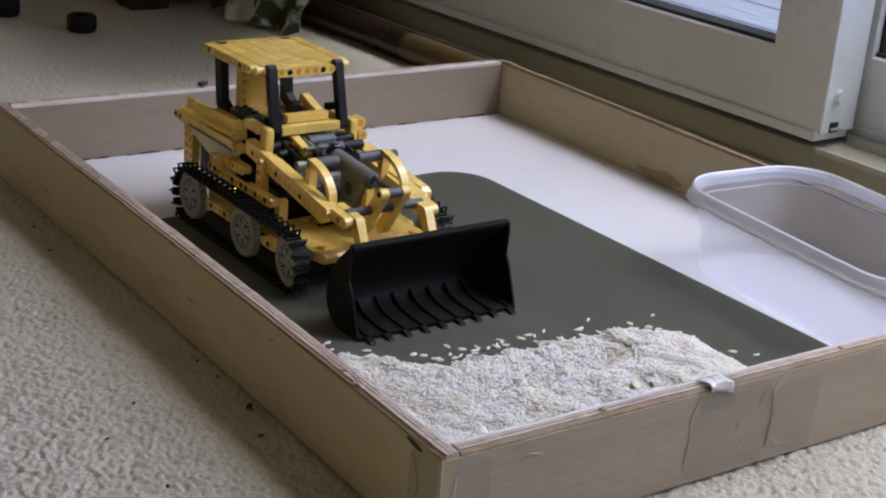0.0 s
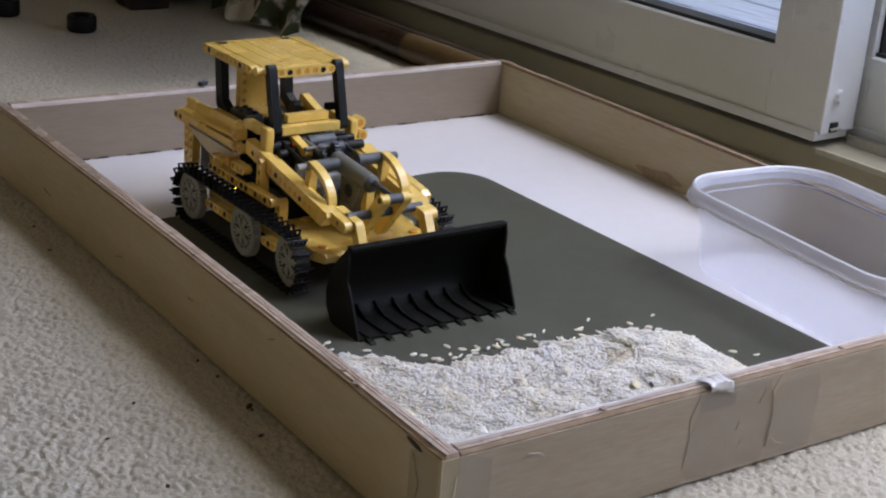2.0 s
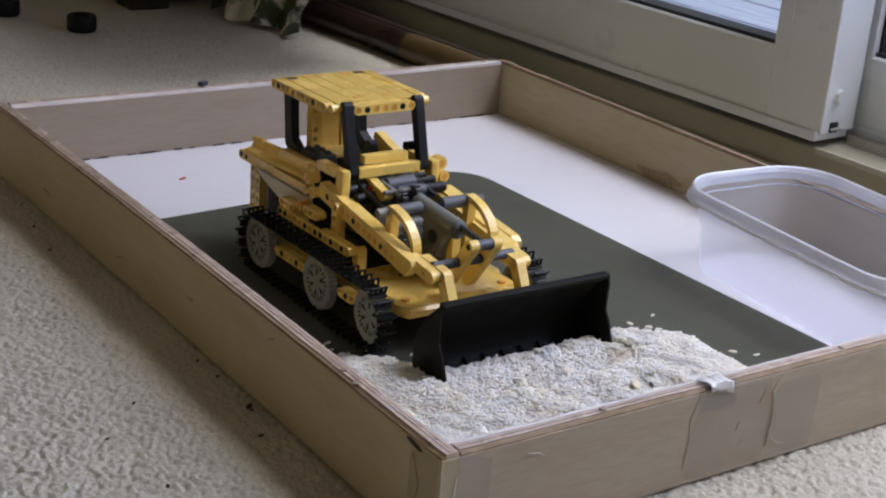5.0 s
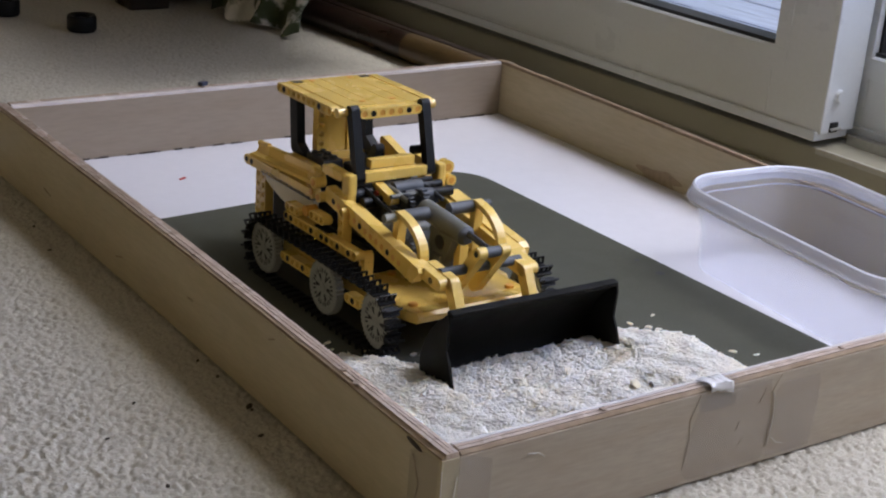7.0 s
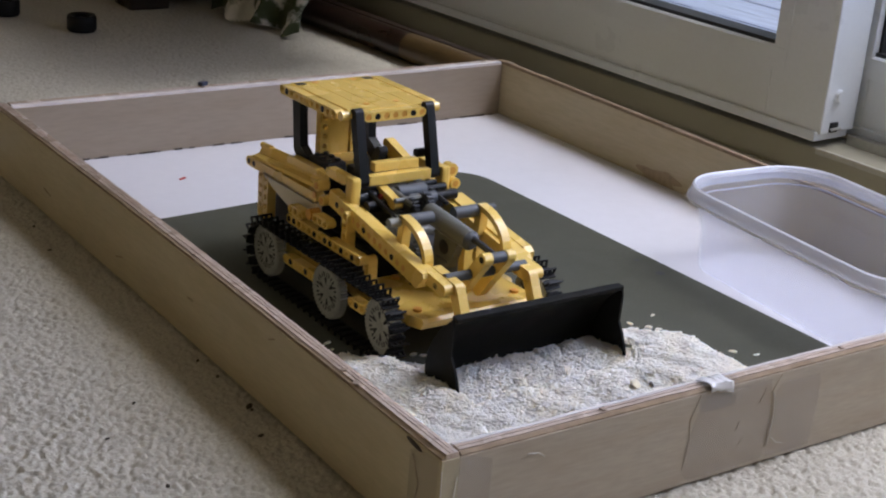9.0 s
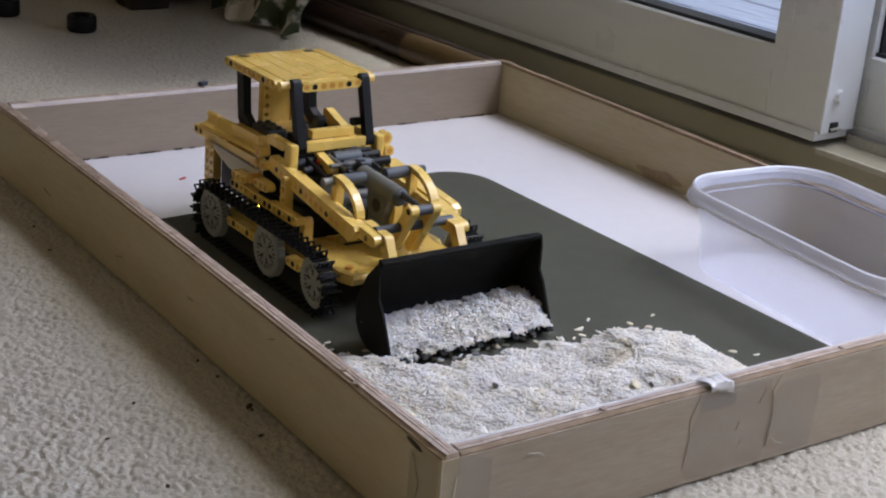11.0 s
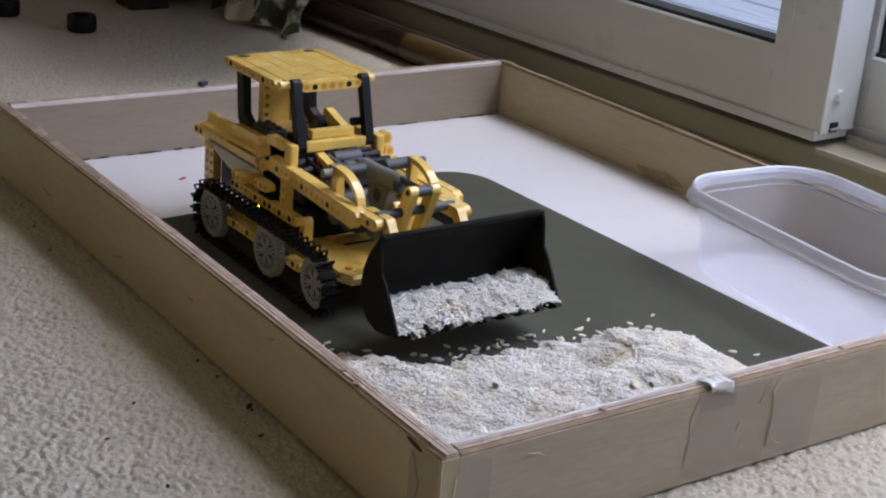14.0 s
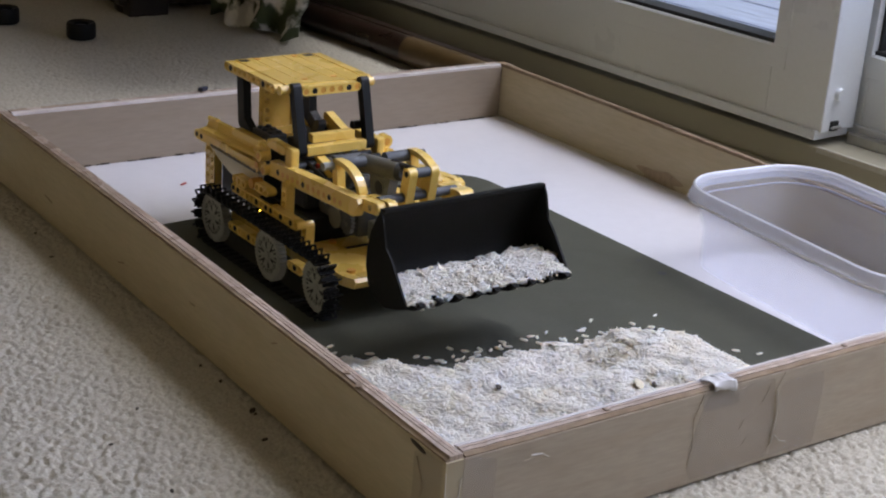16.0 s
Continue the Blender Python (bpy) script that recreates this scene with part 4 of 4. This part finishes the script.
for c, ax, r, w, n, mm in (((1.6, -1.0, 10.5), "y", .95, .25, 16, DARKGREY), ((1.2, .9, 10.9), "y", .8, .3, 12, BLUEGREY), ((-.6, 3.1, 10.2), "x", 1.0, .25, 16, DARKGREY), ((2.2, -2.9, 9.0), "x", 1.2, .25, 20, GREY),
                           ((2.6, 2.6, 8.4), "x", 1.3, .25, 20, DARKGREY), ((-1.8, 1.9, 11.3), "y", .6, .3, 10, GREY), ((5.0, -2.9, 7.2), "y", 1.1, .2, 16, BLUEGREY)):
    small_gear(c, ax, r, w, n, mm)
for a, b, r, mm in (((-2.4, -3.4, 11.2), (2.4, -3.0, 9.9), .26, BLACK), ((-1.4, .4, 11.7), (-1.4, 3.6, 11.7), .3, BLACK), ((.8, -2.4, 11.2), (.8, 1.0, 11.2), .24, GREY), ((-2.2, 2.6, 11.5), (1.8, 2.9, 10.6), .22, DARKGREY)):
    part("axle", rod(P(*a), P(*b), r * U, 10), mm, loader, smooth=True)

# tracks
GX, GZ, GR = (-12.19, 0.0, 9.24), 2.91, 2.55


def gear_mesh():
    """A spur wheel of forty teeth with rings of holes, its axis along y."""
    bm = bmesh.new()
    n = 80
    pts = [((GR + (.15 if i % 2 else -.14)) * math.cos(2 * math.pi * i / n), (GR + (.15 if i % 2 else -.14)) * math.sin(2 * math.pi * i / n)) for i in range(n)]
    add_prism(bm, [(x * U, z * U) for x, z in pts], -.40 * U, .40 * U)
    return bm


def new_wheel():
    o = new("sprocket", gear_shared)
    o.parent = loader
    for mesh, nm in ((rim_shared, "rim_ring"), (hole_shared, "hole_ring"), (hub_shared, "hub")):
        c = new(nm, mesh)
        c.parent = o
    return o


gear_shared = part("sprocket", gear_mesh(), GEAR, loader)
bm = bmesh.new()
for sgn in (-1, 1):
    for k in range(40):
        a0, a1 = 2 * math.pi * k / 40, 2 * math.pi * (k + 1) / 40
        q = [(2.0 * math.cos(a0), 2.0 * math.sin(a0)), (2.0 * math.cos(a1), 2.0 * math.sin(a1)), (2.35 * math.cos(a1), 2.35 * math.sin(a1)), (2.35 * math.cos(a0), 2.35 * math.sin(a0))]
        lo = [bm.verts.new(P(x, sgn * .40, z)) for x, z in q]
        hi = [bm.verts.new(P(x, sgn * .47, z)) for x, z in q]
        bm.faces.new(hi)
        bm.faces.new((lo[0], lo[1], hi[1], hi[0])), bm.faces.new((lo[2], lo[3], hi[3], hi[2]))
rim_ob = part("rim_ring", bm, GEAR, loader)
bm = bmesh.new()
for r, n in ((1.0, 6), (1.62, 12)):
    for k in range(n):
        a = 2 * math.pi * (k + .5) / n + .26
        for sgn in (-1, 1):
            add_rod(bm, P(r * math.cos(a), sgn * .38, r * math.sin(a)), P(r * math.cos(a), sgn * .415, r * math.sin(a)), (.36 if n == 6 else .31) * U, 8)
hole_ob = part("hole_ring", bm, BLACK, loader, "dark through holes")
bm = bmesh.new()
for sgn in (-1, 1):
    for k in range(12):
        a = 2 * math.pi * k / 12
        add_box(bm, P(.45, sgn * .38 - .05, -.09), P(2.0, sgn * .38 + .06, .09), 0, Matrix.Rotation(a, 4, "Y"))
    add_rod(bm, P(0, sgn * .36, 0), P(0, sgn * .5, 0), .42 * U, 12)
hub_ob = part("hub", bm, GEAR, loader)
gear_shared, rim_shared, hole_shared, hub_shared = (o.data for o in (gear_shared, rim_ob, hole_ob, hub_ob))
for o in [o for o in loader.children if o.name.split(".")[0] in ("sprocket", "rim_ring", "hole_ring", "hub")]:
    bpy.data.objects.remove(o)
sprockets = [(new_wheel(), x, (8.4 if x else 8.55) * s, GZ) for s in (-1, 1) for x in GX]
for s in (-1, 1):
    part("track_frame", beam(7, S(-9.0, 7.9 * s, 3.0)), YELLOW, loader)
    part("track_frame", beam(3, S(3.4, 7.9 * s, 3.0)), YELLOW, loader)
    part("track_frame_inner", sbox((-12, 6.2 * s - .5, 2.5), (9, 6.2 * s + .5, 3.6), .1), YELLOW, loader)
    for x in (-8.0, -5.0, 4.4):
        part("frame_pin", rod(P(x, 8.3 * s, 3.0), P(x, 8.42 * s, 3.0), .3 * U, 10), BLACK, loader)

# one tread link: plate, hinge bar and an upright cleat with two windows
bm = bmesh.new()
Y0, Y1 = -.85, .85
add_box(bm, P(-.42, Y0, -.10), P(.42, Y1, .06), 0)
add_rod(bm, P(-.42, Y0 * .6, -.12), P(-.42, Y1 * .6, -.12), .16 * U, 6)
add_box(bm, P(-.09, Y0, .06), P(.09, Y1, .22), 0)
add_box(bm, P(-.09, Y0, .66), P(.09, Y1, .80), 0)
for y in (-.78, -.26, .26, .78):
    add_box(bm, P(-.085, y - .08, .2), P(.085, y + .08, .68), 0)
link_ob = part("track_link", bm, RUBBER, loader)
link_mesh = link_ob.data
bpy.data.objects.remove(link_ob)
RUN = GX[2] - GX[0]
TR = GR + .22
LOOP = 2 * RUN + 2 * math.pi * TR
NLINK = 52


def link_pose(s, side):
    """The pose of a link at the distance s round the loop."""
    s %= LOOP
    y = 8.75 * side
    if s < RUN:
        return S(GX[0] + s, y, GZ + TR, 0, 0, 0)
    s -= RUN
    if s < math.pi * TR:
        a = s / TR
        return S(GX[2] + TR * math.sin(a), y, GZ + TR * math.cos(a), 0, math.degrees(a), 0)
    s -= math.pi * TR
    if s < RUN:
        return S(GX[2] - s, y, GZ - TR, 0, 180, 0)
    a = (s - RUN) / TR + math.pi
    return S(GX[0] + TR * math.sin(a), y, GZ + TR * math.cos(a), 0, math.degrees(a), 0)


links = []
for s in (-1, 1):
    for k in range(NLINK):
        o = new("track_link", link_mesh)
        o.parent = loader
        o.matrix_basis = link_pose(LOOP * k / NLINK, s)
        links.append((o, s, k))

# ---- lifting arms, in the pose of the last stretch; the pivot is their origin ----
AX, AZ = -4.5, 10.4
arms = part("lift_arm", rod(P(17.1, -4.4, -.25), P(17.1, 4.4, -.25), .46 * U, 14), BLUEGREY, loader, "pair of yellow lifting arms", smooth=True)
for sgn in (-1, 1):
    y = 5.5 * sgn
    bar = [(-1.0, -1.0), (-.6, .55), (15.9, -.1), (16.2, -.5), (15.2, -1.9), (13.6, -1.75)]
    part("arm_beam", prism([(x * U, z * U) for x, z in bar], (y - .5) * U, (y + .5) * U), YELLOW, arms)
    part("arm_beam_inner", prism([(x * U, (z - .1) * U) for x, z in ((3, .3), (14.4, -.15), (14.4, -1.3), (3, -.9))], (y - .55 * sgn - .5) * U, (y - .55 * sgn + .5) * U), YELLOW, arms)
    for k in range(13):
        x = .9 + k * 1.0
        part("arm_pin" if k in (0, 5, 10) else "arm_hole", rod(P(x, y + .44 * sgn, -.35 - .055 * x), P(x, y + .515 * sgn, -.35 - .055 * x), .3 * U, 10), BLACK if k in (0, 5, 10) else ORANGE, arms)
    part("elbow", strut([(14.6, -.65), (18.2, -.65)], 4.95 * sgn, .58, .47), YELLOW, arms)
    part("elbow", strut([(15.2, -.6), (18.6, -.55), (20.8, -3.9)], 4.0 * sgn, .58, .47), YELLOW, arms)
    part("elbow_pin", rod(P(17.2, 5.3 * sgn, -.75), P(17.2, 5.42 * sgn, -.75), .3 * U, 10), BLACK, arms)
    ring = [(10.3 + 4.15 * math.cos(radians(a)), -.4 + 2.9 * math.sin(radians(a))) for a in range(100, -1, -10)]
    ring += [(10.3 + 3.65 * math.cos(radians(a)), -.4 + 2.35 * math.sin(radians(a))) for a in range(0, 101, 10)]
    part("arch", prism([(x * U, z * U) for x, z in ring], (4.3 * sgn - .45) * U, (4.3 * sgn + .45) * U), YELLOW, arms)
    if sgn > 0:
        part("arm_outer_beam", prism([(x * U, z * U) for x, z in ((3, .2), (14.6, .05), (15.2, -.3), (15.2, -1.1), (3, -.9))], 6.02 * U, 6.95 * U), YELLOW, arms)
    part("arch_leg", strut([(9.9, 2.1), (10.0, -.4)], 4.3 * sgn, .42, .45), YELLOW, arms)
    part("trunnion", rod(P(9.6, 1.2 * sgn, 1.8), P(9.6, 4.0 * sgn, 1.8), .6 * U, 14), BLUEGREY, arms, smooth=True)
    part("trunnion_end", rod(P(9.6, 4.7 * sgn, 1.8), P(9.6, 5.9 * sgn, 1.8), .42 * U, 12), GEAR if sgn < 0 else BLUEGREY, arms, smooth=True)

# tilt cylinder and levers between the arms
C0, C1 = P(7.6, 0, 1.15), P(14.3, 0, 1.45)
part("cylinder_barrel", rod(C0, C1, .95 * U, 24), GREY, arms, "grey cylinder barrel", smooth=True)
part("cylinder_cap", rod(C1 - P(.1, 0, 0), C1 + P(.5, 0, 0), .95 * U, 24, .6 * U), BLUEGREY, arms, smooth=True)
part("cylinder_bracket", prism([(x * U, z * U) for x, z in ((9.4, 1.0), (13.3, 1.1), (12.6, -1.2), (11.6, -3.6), (10.6, -3.8), (9.6, -1.0))], -.5 * U, .5 * U), GREY, arms)
part("bracket_face", rod(P(11.2, -.56, -.6), P(11.2, .56, -.6), .7 * U, 16), DARKGREY, arms, smooth=True)
piston = part("piston_rod", rod(P(-5.0, 0, 0), P(-.4, 0, 0), .32 * U, 12), STEEL, arms, "dark piston rod", smooth=True)
part("rod_eye", rod(P(0, -.75, 0), P(0, .75, 0), .5 * U, 12), BLUEGREY, piston, smooth=True)
levers = []
for y in (-1.25, 1.25):
    lv = part("tilt_lever", strut([(.95, 2.25), (-1.3, -3.2)], y, .58, .45), YELLOW, arms)
    part("lever_pin", rod(P(.95, y - .5, 2.25), P(.95, y + .5, 2.25), .3 * U, 10), BLACK, lv)
    levers.append(lv)

# ---- bucket; its origin is the hinge ----
BXO, BZO = 17.37, 6.59
BW = 8.95
curve = [(24.3, 3.4), (22.4, 2.95), (20.6, 2.75), (19.1, 3.25), (18.15, 4.4), (17.85, 6.0), (18.2, 7.8), (19.0, 9.5), (20.5, 11.5)]
rel = [(x - BXO, z - BZO) for x, z in curve]
inner = []
for i, (x, z) in enumerate(rel):
    x0, z0 = rel[max(i - 1, 0)]
    x1, z1 = rel[min(i + 1, len(rel) - 1)]
    l = math.hypot(x1 - x0, z1 - z0)
    thick = (.5, .66, .66, .4)[i] if i < 4 else .22
    inner.append((x + (z1 - z0) / l * thick, z - (x1 - x0) / l * thick))
bucket = part("bucket", prism([(x * U, z * U) for x, z in rel + inner[::-1]], -BW * U, BW * U), BUCKET, loader, "black plastic scoop bucket", smooth=True)
cheek = rel + [(20.9 - BXO, 10.6 - BZO), (21.2 - BXO, 8.2 - BZO), (22.0 - BXO, 7.3 - BZO)]
for sgn in (-1, 1):
    part("cheek", prism([(x * U, z * U) for x, z in cheek], sgn * BW * U, sgn * (BW + .22) * U), BUCKET, bucket)
part("top_lip", sbox((20.1 - BXO, -BW, 11.2 - BZO), (20.9 - BXO, BW, 11.6 - BZO), .08), BUCKET, bucket)
for k in range(9):
    y = -BW + .8 + k * (2 * BW - 1.6) / 8
    part("tooth", prism([(x * U, z * U) for x, z in ((23.0 - BXO, 2.95 - BZO), (23.2 - BXO, 3.75 - BZO), (24.5 - BXO, 3.95 - BZO), (25.1 - BXO, 3.92 - BZO), (25.4 - BXO, 3.75 - BZO), (24.5 - BXO, 3.2 - BZO))], (y - .30) * U, (y + .30) * U), BUCKET, bucket)
    rib = ((24.2, 3.5), (22.4, 3.3), (20.6, 3.1), (19.5, 3.4), (18.75, 4.1), (18.9, 4.35), (19.7, 3.95), (20.8, 3.68), (22.4, 3.86), (24.3, 4.12))
    part("rib", prism([((x - BXO) * U, (z - BZO) * U) for x, z in rib], (y - .11) * U, (y + .11) * U), BUCKET, bucket)
for y in (-4.0, 4.0, -1.25, 1.25):
    part("hinge_lug", prism([(x * U, z * U) for x, z in ((-.7, -.6), (-.7, .6), (.45, 1.2), (.45, -1.2))], (y - .75) * U, (y - .48) * U), BUCKET, bucket)

# ---- the load of rice: lies in the heap until the bucket lifts it ----
rs = np.random.RandomState(21)
load = thing("rice_load", "scoop of white rice grains that fills the bucket floor", "rice", kind="stuff")


def load_top(x, y):
    """Height over the hinge, in studs, by x before it and y across."""
    b = np.interp(x, [1.2, 2.2, 3.6, 5.2, 6.7], [-2.0, -1.6, -1.5, -1.85, -2.75])
    return b + .26 * wavy(x, y, .45, 5) + .42 * wavy(x, y, 1.1, 6)


lx, ly = rs.uniform(1.2, 7.25, 4400), rs.uniform(-BW + .15, BW - .15, 4400)
lz = load_top(lx, ly) - rs.exponential(.10, 4400) + .14
lg = grains("load_grains", np.stack([lx, ly, lz], -1) * U, rs, .4)
lg.parent = load
bm = bmesh.new()
nx, ny = 12, 40
vs = [[bm.verts.new(P(1.15 + 5.5 * i / nx, -BW + .1 + (2 * BW - .2) * j / ny, float(load_top(np.array([1.15 + 5.5 * i / nx]), np.array([-BW + 2 * BW * j / ny]))[0]) + .0)) for j in range(ny + 1)] for i in range(nx + 1)]
for i in range(nx):
    for j in range(ny):
        bm.faces.new((vs[i][j], vs[i + 1][j], vs[i + 1][j + 1], vs[i][j + 1]))
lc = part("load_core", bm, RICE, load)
tagged(lc, kind="stuff")


# ---- what moves ----
def table(t, rows):
    """Values between rows of (seconds, value), joined by straight lines."""
    for (t0, a), (t1, b) in zip(rows, rows[1:]):
        if t <= t1:
            return a + (b - a) * max(0.0, t - t0) / (t1 - t0)
    return rows[-1][1]


FORWARD = [(0, -.047), (2.9, -.047), (3.0, -.0405), (3.2, -.0169), (3.5, .017), (4.0, .074), (4.2, .0785), (6.3, .0795), (6.5, .0815), (7.0, .090), (7.45, .0978), (9.05, .0978), (9.2, .0915), (9.5, .066), (10.1, .006), (10.3, 0), (16, 0)]
SIDE = [(0, .1734), (3.5, .1738), (4.0, .1725), (6.5, .1742), (7.5, .1709), (10.3, .1707), (16, .1707)]
TURN = [(0, -88.94), (3.5, -88.94), (4.0, -90.0), (7.0, -90.1), (7.5, -89.9), (9.2, -89.9), (10.3, -89.19), (16, -89.19)]
NOSE = [(0, -.2), (3.2, 0), (3.5, 0), (4.0, 1.0), (6.5, 1.1), (7.0, 1.4), (7.5, 1.1), (9.2, 1.0), (10.0, 0), (16, 0)]
RISE = [(0, 0), (3.5, 0), (4.0, .0019), (7.0, .0022), (9.2, .0022), (10.0, 0), (16, 0)]
ARM = [(0, -5.87), (.5, -6.73), (1.0, -7.3), (1.5, -7.77), (2.0, -7.45), (2.5, -6.73), (3.0, -6.28), (3.5, -6.37), (4.0, -6.5), (6.5, -7.5), (7.0, -7.7), (9.2, -7.74), (10.0, -6.6), (11.3, -4.7), (11.5, -4.18), (12, -2.79), (12.5, -1.83), (13, -1.06), (13.5, -1.0), (14, 0), (14.5, 1.11), (15, 2.17), (15.5, 4.03), (16, 5.9)]
TIP = [(0, -4.81), (.5, -3.57), (1.0, -.8), (1.5, 5.41), (2.0, .4), (2.5, -3.47), (3.0, -4.44), (3.5, -2.6), (4.0, -2.6), (6.5, -4.8), (7.0, -3.5), (7.5, -1.94), (9.2, -1.94), (10.2, -1.4), (11.5, -1.14), (12, -1.5), (12.5, -.87), (13, -.35), (14, 0), (14.5, -.5), (15, -.14), (15.5, 1.2), (16, 2.0)]


def loader_at(t):
    return pose(table(t, SIDE), 0.3955 - table(t, FORWARD), Z0 + table(t, RISE), 0, 0, table(t, TURN)) @ pose(0, 0, 0, 0, -table(t, NOSE), 0)


def arms_at(t):
    return S(AX, 0, AZ, 0, -table(t, ARM), 0)


def bucket_at(t):
    return arms_at(t) @ S(BXO - AX, 0, BZO - AZ, 0, -table(t, TIP), 0)


def span(a, b, step=0.1):
    return [round(a + step * i, 3) for i in range(round((b - a) / step) + 1)]


def motions():
    drive = [0] + span(2.8, 4.3) + [5.3] + span(6.2, 7.6) + [8.5] + span(9.0, 10.4) + [12, 14, 16]
    lift = sorted(set(span(0, 3.5, .5) + span(6.5, 9, .5) + span(11.5, 16, .5) + [3.8, 4.0, 4.2, 5.3, 6.3, 9.2, 9.6, 10.2, 10.8, 11.3]))
    walk(loader, [(t, loader_at(t)) for t in drive])
    walk(arms, [(t, arms_at(t)) for t in lift])
    walk(bucket, [(t, bucket_at(t)) for t in lift])
    lean = {t: .4 * table(t, TIP) - 1.3 * table(t, ARM) for t in lift}
    for lv in levers:
        walk(lv, [(t, S(17.1, 0, -.25, 0, lean[t], 0)) for t in lift])
    walk(piston, [(t, S(17.1 + .95 * math.cos(radians(lean[t])) + 2.25 * math.sin(radians(lean[t])), 0, -.25 + 2.25 * math.cos(radians(lean[t])) - .95 * math.sin(radians(lean[t])))) for t in lift])
    rest = loader_at(9.1) @ bucket_at(9.1)
    carried = [t for t in sorted(set(drive + lift)) if t > 9.1]
    walk(load, [(0, rest), (9.1, rest)] + [(t, loader_at(t) @ bucket_at(t)) for t in carried])
    for o, x, y, z in sprockets:
        walk(o, [(t, S(x, y, z, 0, math.degrees(table(t, FORWARD) / U / (GR + .3)), 0)) for t in drive])
    for o, s, k in links:
        walk(o, [(t, link_pose(LOOP * k / NLINK + table(t, FORWARD) / U, s)) for t in drive])


motions()
